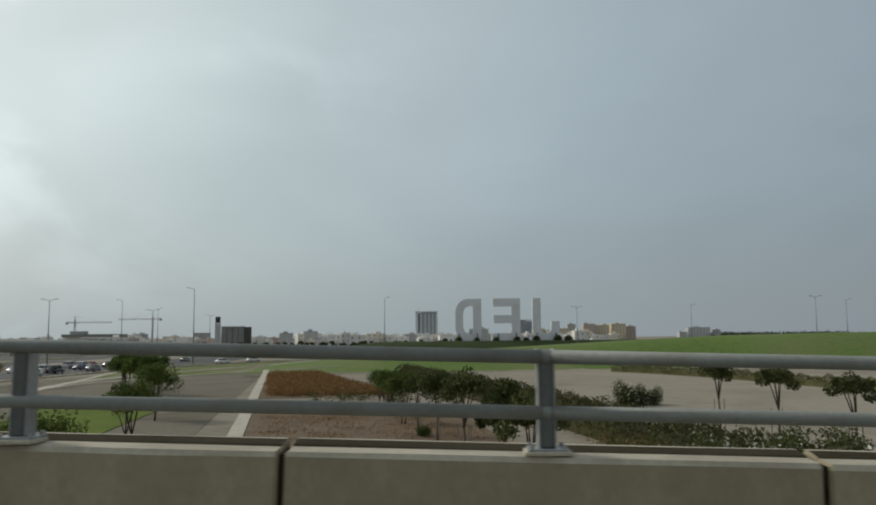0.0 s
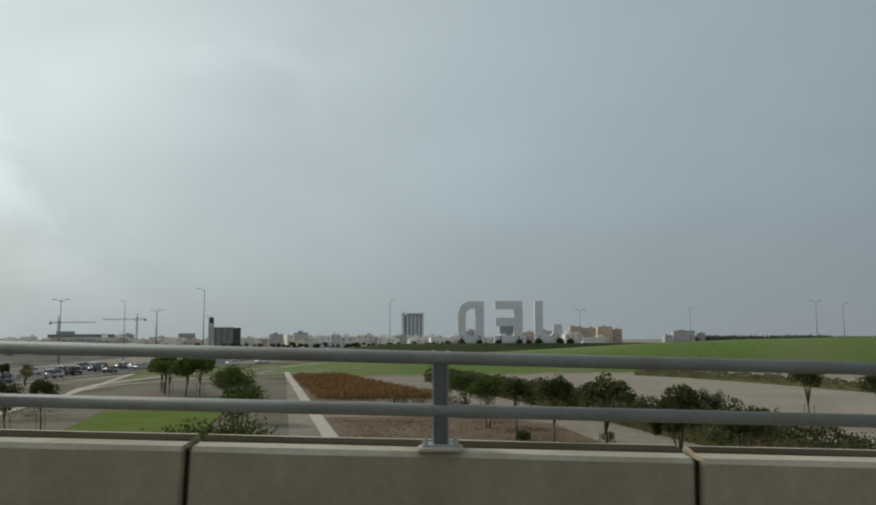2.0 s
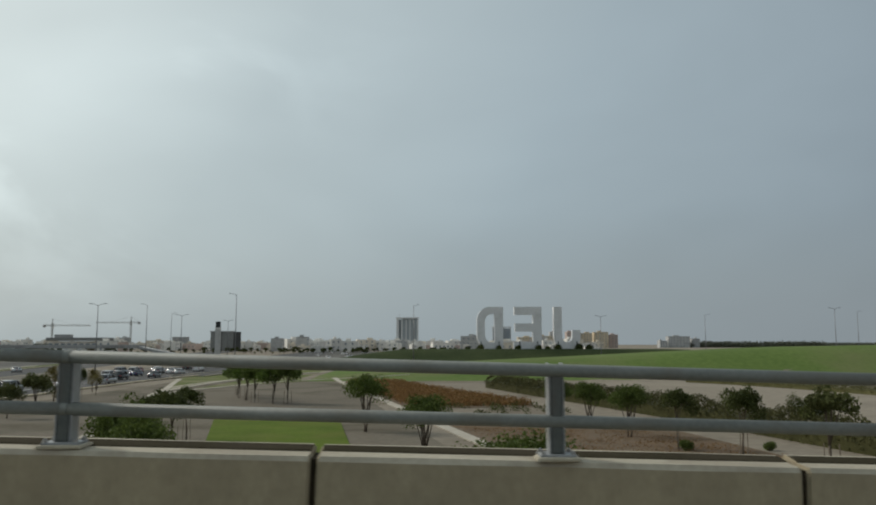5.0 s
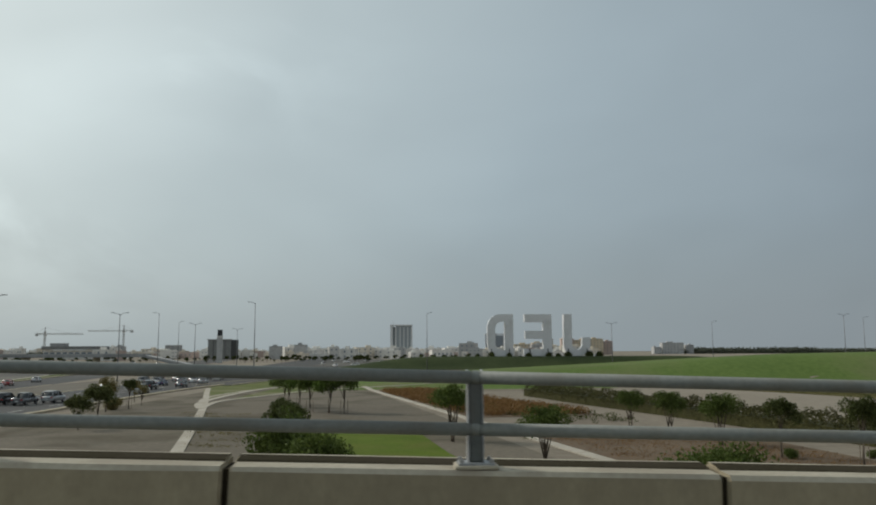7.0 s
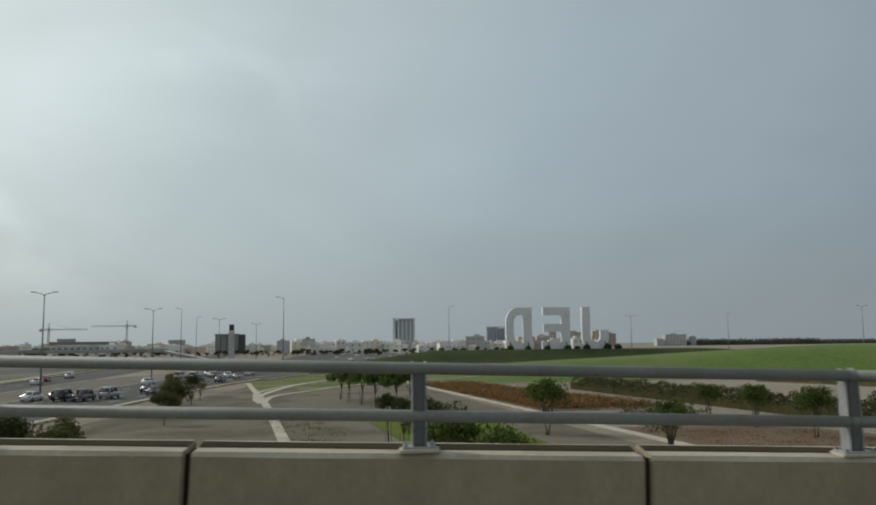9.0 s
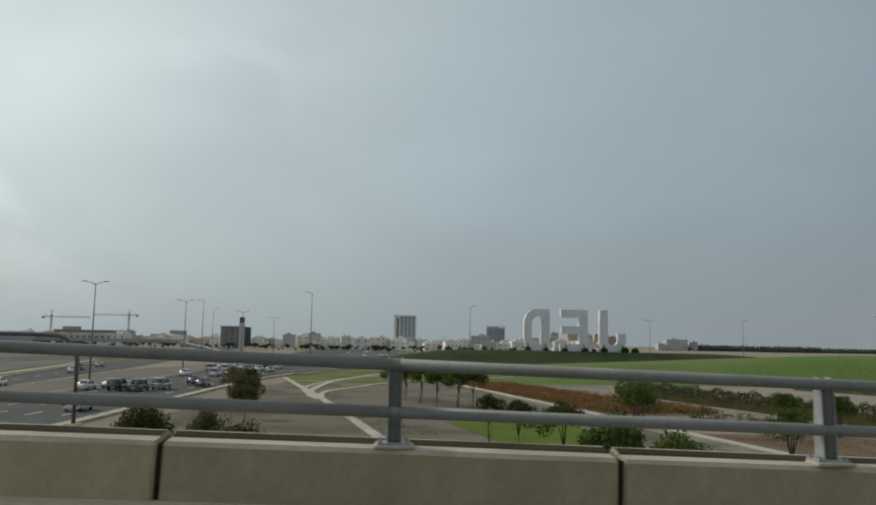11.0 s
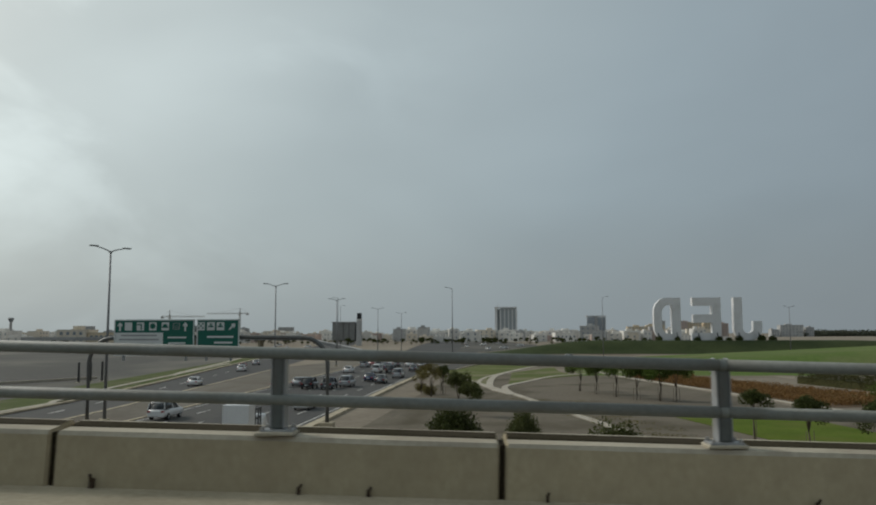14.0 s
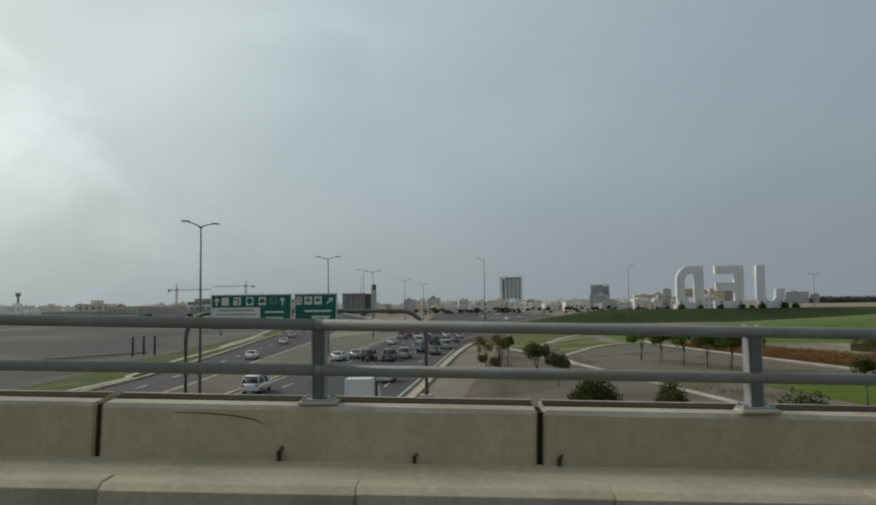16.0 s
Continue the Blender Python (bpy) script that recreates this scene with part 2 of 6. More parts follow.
M = dict(
    concrete=surface("cast_concrete", (0.372, 0.318, 0.212), (0.455, 0.395, 0.270), scale=0.8, fine=26.0, rough=0.9, bump=0.35, dirt=(0.262, 0.216, 0.148), dirt_scale=1.1, dirt_amount=0.45, vary=0.08, stretch=(0.9, 1, 0.6), depth=0.004),
    # darker concrete copy, the weaker light of the early stretch put into it
    concrete_dim=surface("dimmed_concrete", (0.270, 0.232, 0.158), (0.352, 0.304, 0.208), scale=0.8, fine=26.0, rough=0.92, bump=0.35, dirt=(0.185, 0.155, 0.108), dirt_scale=1.1, dirt_amount=0.55, vary=0.08, stretch=(0.9, 1, 0.6), depth=0.004),
    coping=surface("weathered_coping", (0.038, 0.033, 0.021), (0.062, 0.054, 0.036), scale=1.6, fine=30.0, rough=0.92, bump=0.4, dirt=(0.06, 0.05, 0.037), dirt_scale=1.4, dirt_amount=0.6, depth=0.004, spec=0.02),
    filler=surface("joint_filler", (0.020, 0.016, 0.010), (0.045, 0.036, 0.024), scale=2.0, fine=18.0, rough=0.95, spec=0.05),
    # paler concrete; on chamfers the sky light they catch is in the colour
    edge=surface("pale_edge", (0.37, 0.332, 0.255), (0.48, 0.437, 0.345), scale=1.2, fine=22.0, rough=0.9, bump=0.3, dirt=(0.26, 0.22, 0.165), dirt_scale=1.6, dirt_amount=0.6, depth=0.004),
    kerb=surface("kerb_concrete", (0.358, 0.306, 0.214), (0.475, 0.413, 0.302), scale=0.9, fine=18.0, rough=0.92, bump=0.4, dirt=(0.159, 0.138, 0.106), dirt_amount=0.55, depth=0.006),
    steel=surface("painted_steel", (0.165, 0.176, 0.160), (0.225, 0.236, 0.215), scale=1.3, fine=30.0, rough=0.6, metal=0.05, bump=0.08, dirt=(0.15, 0.135, 0.105), dirt_scale=2.0, dirt_amount=0.5, vary=0.06, spec=0.35, depth=0.002),
    steel_post=surface("painted_steel_post", (0.082, 0.090, 0.084), (0.122, 0.132, 0.122), scale=3.0, fine=30.0, rough=0.5, metal=0.2, bump=0.08, dirt=(0.11, 0.095, 0.078), dirt_scale=4.0, dirt_amount=0.4, vary=0.07, spec=0.5, depth=0.002),
    # pale paint, with the sun on the post sides put into its colour
    cheek=surface("pale_plate", (0.24, 0.25, 0.255), (0.33, 0.34, 0.345), scale=3.0, fine=24.0, rough=0.4, metal=0.15, bump=0.05, dirt=(0.2, 0.18, 0.15), dirt_scale=5.0, dirt_amount=0.5, vary=0.06, spec=0.5, depth=0.002),
    bolt=surface("zinc_bolt", (0.3, 0.3, 0.29), (0.45, 0.45, 0.44), rough=0.45, metal=0.7),
    pole=surface("galvanised_pole", (0.16, 0.165, 0.17), (0.24, 0.245, 0.25), scale=0.6, fine=6.0, rough=0.55, metal=0.4),
    gantry=surface("grey_gantry_steel", (0.10, 0.102, 0.10), (0.155, 0.158, 0.152), scale=0.6, fine=6.0, rough=0.5, metal=0.2, dirt=(0.12, 0.11, 0.09), dirt_scale=0.8, dirt_amount=0.5),
    dark_pole=surface("dark_steel", (0.045, 0.045, 0.045), (0.08, 0.08, 0.078), rough=0.6, metal=0.3),
    asphalt=surface("asphalt", (0.042, 0.042, 0.042), (0.068, 0.067, 0.064), scale=0.06, fine=2.2, rough=0.9, bump=0.2, dirt=(0.10, 0.093, 0.08), dirt_scale=0.045, dirt_amount=0.5, stretch=(1, 0.25, 1)),
    asphalt_old=surface("dusty_asphalt", (0.050, 0.048, 0.042), (0.082, 0.078, 0.068), scale=0.03, fine=1.6, rough=0.92, bump=0.2, dirt=(0.150, 0.138, 0.112), dirt_scale=0.03, dirt_amount=0.7, stretch=(1, 0.45, 1)),
    deck=surface("deck_asphalt", (0.06, 0.058, 0.055), (0.10, 0.095, 0.09), scale=0.5, fine=40.0, rough=0.9, bump=0.5),
    dirt=surface("desert_dirt", (0.17, 0.145, 0.112), (0.27, 0.235, 0.185), scale=0.035, fine=0.9, rough=0.97, bump=0.5, dirt=(0.14, 0.115, 0.088), dirt_scale=0.06, dirt_amount=0.7, spec=0.1),
    gravel=surface("grey_gravel", (0.116, 0.101, 0.078), (0.180, 0.156, 0.121), scale=0.05, fine=1.8, rough=0.97, bump=0.5, dirt=(0.080, 0.068, 0.045), dirt_scale=0.09, dirt_amount=0.9, spec=0.1),
    median_dust=surface("median_dust", (0.130, 0.118, 0.098), (0.200, 0.182, 0.152), scale=0.05, fine=1.4, rough=0.97, bump=0.4, dirt=(0.112, 0.096, 0.076), dirt_scale=0.06, dirt_amount=0.7, spec=0.1),
    sand=surface("pale_sand", (0.214, 0.184, 0.143), (0.284, 0.249, 0.199), scale=0.03, fine=0.8, rough=0.97, bump=0.4, dirt=(0.168, 0.140, 0.108), dirt_scale=0.05, dirt_amount=0.6, spec=0.1),
    soil=surface("brown_soil", (0.094, 0.069, 0.047), (0.162, 0.113, 0.073), scale=0.16, fine=1.6, rough=0.97, bump=0.5, dirt=(0.17, 0.14, 0.105), dirt_scale=0.1, dirt_amount=0.6, spec=0.1),
    lawn=surface("mown_lawn", (0.064, 0.098, 0.008), (0.100, 0.140, 0.016), scale=0.25, fine=3.5, rough=0.95, bump=0.6, dirt=(0.110, 0.118, 0.026), dirt_scale=0.2, dirt_amount=0.6, spec=0.1, depth=0.05),
    verge=surface("dry_grass", (0.074, 0.097, 0.026), (0.136, 0.150, 0.050), scale=0.08, fine=2.0, rough=0.96, bump=0.6, dirt=(0.218, 0.190, 0.132), dirt_scale=0.09, dirt_amount=0.75, spec=0.1, depth=0.05),
    slope=surface("slope_grass", (0.076, 0.120, 0.028), (0.120, 0.170, 0.046), scale=0.03, fine=0.9, rough=0.96, bump=0.6, dirt=(0.160, 0.158, 0.078), dirt_scale=0.035, dirt_amount=0.7, spec=0.1, depth=0.08),
    median_grass=surface("rough_grass", (0.055, 0.075, 0.02), (0.095, 0.112, 0.036), scale=0.2, fine=2.5, rough=0.96, bump=0.6, dirt=(0.15, 0.135, 0.085), dirt_scale=0.15, dirt_amount=0.6, spec=0.1, depth=0.05),
    berm=surface("dark_groundcover", (0.030, 0.042, 0.017), (0.052, 0.066, 0.027), scale=0.12, fine=1.4, rough=0.96, bump=0.8, spec=0.1, depth=0.15),
    path=surface("pale_paving", (0.33, 0.298, 0.240), (0.455, 0.415, 0.345), scale=0.15, fine=2.5, rough=0.93, bump=0.25, dirt=(0.25, 0.215, 0.165), dirt_scale=0.15, dirt_amount=0.6),
    marking=surface("road_marking", (0.42, 0.41, 0.38), (0.62, 0.61, 0.57), scale=0.4, fine=4.0, rough=0.8, bump=0.0, dirt=(0.13, 0.125, 0.115), dirt_scale=0.8, dirt_amount=0.8),
    graffiti=surface("faded_white_paint", (0.58, 0.56, 0.50), (0.72, 0.70, 0.64), scale=9.0, fine=60.0, rough=0.85, bump=0.0, dirt=(0.36, 0.32, 0.26), dirt_scale=14.0, dirt_amount=0.7),
    smear=surface("bluish_paint", (0.24, 0.27, 0.29), (0.36, 0.40, 0.42), scale=9.0, fine=40.0, rough=0.85, bump=0.0),
    rust=surface("rusty_stub", (0.035, 0.026, 0.018), (0.075, 0.05, 0.032), scale=9.0, fine=60.0, rough=0.9),
    leaf=leafy("tree_leaf", (0.053, 0.077, 0.018), (0.104, 0.138, 0.032)),
    leaf_fresh=leafy("fresh_leaf", (0.062, 0.100, 0.019), (0.118, 0.168, 0.036)),
    leaf_dark=leafy("dark_leaf", (0.041, 0.052, 0.017), (0.080, 0.094, 0.028)),
    leaf_dry=leafy("dry_leaf", (0.122, 0.108, 0.040), (0.190, 0.160, 0.060)),
    leaf_brown=leafy("rust_brown_leaf", (0.166, 0.096, 0.038), (0.248, 0.142, 0.056)),
    leaf_olive=leafy("olive_leaf", (0.058, 0.069, 0.023), (0.101, 0.109, 0.038)),
    leaf_hedge=leafy("hedge_leaf", (0.056, 0.057, 0.023), (0.100, 0.096, 0.038)),
    # paler leaf for far trees, with distance haze put into the colour
    leaf_hazed=leafy("hazed_leaf", (0.090, 0.100, 0.072), (0.140, 0.148, 0.110)),
    leaf_straw=leafy("straw_leaf", (0.112, 0.112, 0.046), (0.182, 0.172, 0.078)),
    bloom=leafy("pale_bloom", (0.50, 0.49, 0.40), (0.66, 0.65, 0.56)),
    bark=surface("bark", (0.07, 0.055, 0.04), (0.13, 0.105, 0.08), scale=2.0, fine=14.0, rough=0.95, bump=0.6),
    stake=surface("wood_stake", (0.14, 0.115, 0.085), (0.22, 0.18, 0.14), scale=2.0, fine=14.0, rough=0.9),
    letter=surface("white_clad_panel", (0.68, 0.68, 0.685), (0.76, 0.76, 0.765), scale=0.15, fine=1.0, rough=0.5, bump=0.0, dirt=(0.56, 0.55, 0.53), dirt_scale=0.2, dirt_amount=0.5),
    sign_green=paint("sign_green", (0.004, 0.112, 0.080), 0.65),
    sign_white=paint("sign_white", (0.62, 0.64, 0.63), 0.5),
    sign_back=paint("sign_frame", (0.30, 0.31, 0.31), 0.5, 0.4),
    board=surface("dark_panel", (0.16, 0.164, 0.160), (0.225, 0.23, 0.225), scale=0.08, fine=0.6, rough=0.6, bump=0.0),
    board_side=surface("darker_panel", (0.03, 0.032, 0.033), (0.055, 0.058, 0.06), scale=0.08, fine=0.6, rough=0.6, bump=0.0),
    white_wall=surface("white_render", (0.62, 0.60, 0.555), (0.76, 0.74, 0.70), scale=0.06, fine=0.5, rough=0.9, bump=0.0, dirt=(0.48, 0.44, 0.385), dirt_scale=0.08, dirt_amount=0.6, vary=0.12),
    cream_wall=surface("cream_render", (0.58, 0.52, 0.43), (0.70, 0.635, 0.535), scale=0.06, fine=0.5, rough=0.9, bump=0.0, dirt=(0.33, 0.27, 0.19), dirt_scale=0.08, dirt_amount=0.6, vary=0.10),
    ochre_wall=surface("ochre_render", (0.53, 0.445, 0.315), (0.61, 0.52, 0.39), scale=0.06, fine=0.5, rough=0.9, bump=0.0, dirt=(0.34, 0.25, 0.15), dirt_scale=0.08, dirt_amount=0.5, vary=0.08),
    grey_wall=surface("grey_render", (0.36, 0.36, 0.355), (0.46, 0.46, 0.45), scale=0.06, fine=0.5, rough=0.9, bump=0.0, dirt=(0.2, 0.19, 0.18), dirt_scale=0.08, dirt_amount=0.5, vary=0.15),
    pink_wall=surface("pinkish_render", (0.42, 0.33, 0.29), (0.52, 0.42, 0.37), scale=0.06, fine=0.5, rough=0.9, bump=0.0, vary=0.1),
    # far glass made paler: distance haze put into these base colours
    window=glass("far_window", (0.203, 0.237, 0.270)),
    blue_glass=glass("curtain_glass", (0.25, 0.30, 0.355)),
    grey_glass=glass("tower_glass", (0.33, 0.37, 0.385)),
    tower_glass=glass("dark_tower_glass", (0.33, 0.365, 0.38)),
    tower_frame=surface("tower_cladding", (0.60, 0.61, 0.61), (0.70, 0.71, 0.71), scale=0.05, fine=0.4, rough=0.7, bump=0.0),
    roof=surface("flat_roof", (0.30, 0.28, 0.25), (0.40, 0.37, 0.33), scale=0.2, fine=2.0, rough=0.95),
    crane=surface("crane_lattice", (0.33, 0.33, 0.32), (0.42, 0.42, 0.40), rough=0.7, metal=0.2),
    car_white=paint("car_paint_white", (0.72, 0.72, 0.71), 0.25, 0.0, 0.6),
    car_silver=paint("car_paint_silver", (0.40, 0.41, 0.42), 0.28, 0.5, 0.6),
    car_grey=paint("car_paint_grey", (0.12, 0.125, 0.135), 0.25, 0.4, 0.6),
    car_black=paint("car_paint_black", (0.018, 0.019, 0.021), 0.2, 0.2, 0.7),
    car_blue=paint("car_paint_blue", (0.02, 0.04, 0.10), 0.25, 0.3, 0.6),
    car_red=paint("car_paint_red", (0.28, 0.03, 0.025), 0.25, 0.1, 0.6),
    car_glass=glass("car_glass", (0.015, 0.018, 0.02)),
    tyre=surface("rubber", (0.014, 0.014, 0.014), (0.026, 0.026, 0.026), rough=0.9),
    rim=paint("alloy_rim", (0.38, 0.39, 0.40), 0.35, 0.7),
    lamp_red=paint("tail_lamp", (0.30, 0.01, 0.01), 0.3),
    lamp_clear=paint("head_lamp", (0.62, 0.64, 0.66), 0.2),
)

# ---- building helpers ----


def shell(bm, name, material):
    me = bpy.data.meshes.new(name)
    bm.to_mesh(me)
    bm.free()
    for m in material if isinstance(material, (list, tuple)) else (material,):
        me.materials.append(m)
    return me


def part(name, bm, material, parent=None, label=""):
    """Links a bmesh, or a mesh that is there already, as one object under a thing or a part."""
    me = bm if isinstance(bm, bpy.types.Mesh) else shell(bm, name, material)
    ob = new(name, me)
    ob.parent = parent
    return tagged(ob, label)


def thing(name, m, label, category, group="", kind=""):
    ob = new(name)
    ob.empty_display_size = 0.3
    ob.matrix_basis = m
    return tagged(ob, label, category, group, kind)


def box(bm, centre, size, bevel=0.0, m=None):
    made = bmesh.ops.create_cube(bm, size=1.0, matrix=(m or Matrix()) @ Matrix.Translation(centre) @ Matrix.Diagonal((*size, 1)))
    if bevel:
        edges = list({e for v in made["verts"] for e in v.link_edges})
        bmesh.ops.bevel(bm, geom=edges, offset=bevel, segments=2, affect="EDGES", profile=0.6)
    return bm


def boxed(centre, size, bevel=0.0):
    return box(bmesh.new(), centre, size, bevel)


def tube(bm, p, q, r0, r1=None, sides=12, cap=True):
    p, q = Vector(p), Vector(q)
    way = q - p
    m = Matrix.Translation((p + q) / 2) @ way.to_track_quat("Z", "Y").to_matrix().to_4x4()
    bmesh.ops.create_cone(bm, cap_ends=cap, segments=sides, radius1=r0, radius2=r0 if r1 is None else r1, depth=way.length, matrix=m)
    return bm


def smooth_faces(bm):
    for f in bm.faces:
        f.smooth = len(f.verts) == 4
    return bm


def bent_tube(bm, pts, radii, sides=12):
    """A tube through several points."""
    rings = []
    pts = [Vector(p) for p in pts]
    for i, p in enumerate(pts):
        way = (pts[min(i + 1, len(pts) - 1)] - pts[max(i - 1, 0)]).normalized()
        q = way.to_track_quat("Z", "Y").to_matrix()
        r = radii[i] if isinstance(radii, (list, tuple)) else radii
        rings.append([bm.verts.new(p + q @ Vector((math.cos(a) * r, math.sin(a) * r, 0))) for a in (2 * math.pi * j / sides for j in range(sides))])
    for a, b in zip(rings, rings[1:]):
        for j in range(sides):
            bm.faces.new((a[j], a[(j + 1) % sides], b[(j + 1) % sides], b[j])).smooth = True
    bm.faces.new(rings[0][::-1])
    bm.faces.new(rings[-1])
    return bm


def prism(bm, outline, depth, m=None):
    """An outline in the x-z plane given a depth along y, from 0 to depth."""
    m = m or Matrix()
    front = [bm.verts.new(m @ Vector((x, 0, z))) for x, z in outline]
    back = [bm.verts.new(m @ Vector((x, depth, z))) for x, z in outline]
    bm.faces.new(front)
    bm.faces.new(back[::-1])
    for i in range(len(front)):
        j = (i + 1) % len(front)
        bm.faces.new((front[j], front[i], back[i], back[j]))
    bmesh.ops.recalc_face_normals(bm, faces=bm.faces)
    return bm


def ease(a):
    a = min(1.0, max(0.0, a))
    return a * a * (3 - 2 * a)


def along(x, table):
    for (a, u), (b, v) in zip(table, table[1:]):
        if x <= b:
            return u + (v - u) * max(0.0, (x - a) / (b - a))
    return table[-1][1]


# ---- the land: flat, with a grassed embankment and the berm under the letters ----
RIDGE = ((-50, 0.0), (-25, 2.3), (-10, 3.2), (13, 4.3), (40, 5.7), (67, 6.9), (100, 7.4), (420, 7.0), (700, 0.0))


def land(x, y):
    bank = along(x, RIDGE) * ease((y - 159) / 26) * (1 - ease((y - 200) / 90))
    berm = 5.2 * ease((x + 76) / 52) * ease((165 - x) / 90) * ease((y - 312) / 17) * (1 - ease((y - 352) / 22))
    return max(bank, berm)


def spread(a, b, step):
    return [a + step * i for i in range(int(round((b - a) / step)))]


def sheet(name, xs, ys, material, lift=0.0, keep=None):
    bm = bmesh.new()
    grid = {}
    for i, x in enumerate(xs):
        for j, y in enumerate(ys):
            grid[i, j] = bm.verts.new((x, y, land(x, y) + lift))
    for i in range(len(xs) - 1):
        for j in range(len(ys) - 1):
            if keep is None or keep((xs[i] + xs[i + 1]) / 2, (ys[j] + ys[j + 1]) / 2):
                bm.faces.new((grid[i, j], grid[i + 1, j], grid[i + 1, j + 1], grid[i, j + 1])).smooth = True
    bmesh.ops.delete(bm, geom=[v for v in bm.verts if not v.link_faces], context="VERTS")
    return part(name, bm, material)


xs = [-4600, -3000, -1800, -1000, -600, -350] + spread(-200, 440, 10) + [440, 520, 620, 760, 1000, 1800, 3000, 4600]
ys = [-1500, -600, -200, -60] + spread(0, 150, 15) + spread(150, 380, 5) + [380, 450, 600, 900, 1500, 2500, 3600, 4700]
ground = tagged(sheet("ground", xs, ys, M["dirt"]), "bare grey-brown desert dirt reaching the horizon", "ground", kind="structure")
slope = tagged(sheet("grass_slope", spread(-46, 420, 6), spread(161, 232, 4), M["slope"], 0.05), "long green grass embankment rising beside the ramp", "grass slope", kind="structure")
berm = tagged(sheet("berm", spread(-72, 160, 4), spread(314, 337, 1.5), M["berm"], 0.3), "dark green planted berm below the giant letters", "berm", kind="structure")


LAYER = [0]


def flat(name, outline, z, material, label, category, parent=None, kind="structure", thick=0.04):
    """A thin slab with a given outline, its top near z, each a few millimetres over the last."""
    LAYER[0] += 1
    z += LAYER[0] * 0.005
    bm = bmesh.new()
    f = bm.faces.new([bm.verts.new((x, y, z)) for x, y in outline])
    if f.normal.z < 0:
        f.normal_flip()
    bm.normal_update()
    if f.normal.z < 0:
        bmesh.ops.reverse_faces(bm, faces=[f])
    down = bmesh.ops.extrude_face_region(bm, geom=list(bm.faces))
    bmesh.ops.translate(bm, verts=[v for v in down["geom"] if isinstance(v, bmesh.types.BMVert)], vec=(0, 0, -thick))
    bmesh.ops.recalc_face_normals(bm, faces=bm.faces)
    ob = part(name, bm, material, parent, label if parent is None else "")
    return ob if parent else tagged(ob, label, category, kind=kind)


def curve_through(pts, steps=8):
    """A smooth line through points (Catmull-Rom)."""
    p = [Vector((*q, 0)) for q in pts]
    p = [2 * p[0] - p[1]] + p + [2 * p[-1] - p[-2]]
    line = []
    for a, b, c, d in zip(p, p[1:], p[2:], p[3:]):
        for i in range(steps):
            t = i / steps
            line.append(0.5 * ((2 * b) + (c - a) * t + (2 * a - 5 * b + 4 * c - d) * t * t + (3 * b - a - 3 * c + d) * t ** 3))
    return line + [p[-2]]


def ribbon(bm, line, width, top, thick=0.1):
    """A raised strip of a given width along a line."""
    rows = []
    for i, p in enumerate(line):
        w = (line[min(i + 1, len(line) - 1)] - line[max(i - 1, 0)]).normalized()
        side = Vector((-w.y, w.x, 0)) * width / 2
        z = land(p.x, p.y) + top
        rows.append([bm.verts.new((q.x, q.y, h)) for q, h in ((p + side, z - thick), (p + side, z), (p - side, z), (p - side, z - thick))])
    for a, b in zip(rows, rows[1:]):
        for j in range(3):
            bm.faces.new((a[j], a[j + 1], b[j + 1], b[j]))
    bm.faces.new(rows[0])
    bm.faces.new(rows[-1][::-1])
    bmesh.ops.recalc_face_normals(bm, faces=bm.faces)
    return bm


def strip(name, pts, width, top, material, label, category, thick=0.1, parent=None, steps=8):
    ob = part(name, ribbon(bmesh.new(), curve_through(pts, steps), width, top, thick), material, parent)
    return ob if parent else tagged(ob, label, category, kind="structure")


# ground covers
flat("gravel_field", [(-76, 40), (-17, 40), (-41, 168), (-72, 168)], 0.02, M["gravel"], "grey gravel between the paths", "ground")
flat("sand_field", [(-8, 160), (58, 158), (62, 40), (14, 40), (5, 86), (-3, 118)], 0.02, M["sand"], "pale bare sand below the embankment", "ground")
flat("sand_strip", [(-2, 170), (130, 162), (130, 90), (56, 90), (48, 150)], 0.014, M["sand"], "pale sand at the foot of the embankment", "ground")
flat("sand_plain", [(70, 420), (1500, 420), (2600, 3000), (420, 3000)], 0.03, M["sand"], "pale sandy plain behind the berm", "ground")
flat("soil_bed", [(-15.5, 46), (4, 44), (1, 66), (-6, 72), (-20.2, 72.5)], 0.03, M["soil"], "dark brown bare planting soil", "planting bed")
flat("soil_bed", [(-38, 157), (-28, 158), (-7, 94), (-24, 92)], 0.03, M["soil"], "brown soil of the shrub bed", "planting bed")
flat("lawn", [(-43.8, 80.5), (-30.6, 79), (-27.6, 58), (-25.5, 48), (-36.4, 48), (-39.2, 60)], 0.05, M["lawn"], "bright green mown lawn with a straight edge", "lawn")
flat("verge", [(-74, 164), (-64.5, 127), (-64.5, 150), (-60, 182), (-52, 207), (-10, 212), (-14, 250), (-60, 262), (-82, 214)], 0.02, M["verge"], "patchy green grass beside the junction", "grass")
flat("verge", [(-61, 130), (-54, 150), (-43, 166), (-24, 172), (-20, 200), (-48, 204), (-60, 172)], 0.03, M["verge"], "patchy green grass inside the path loop", "grass")

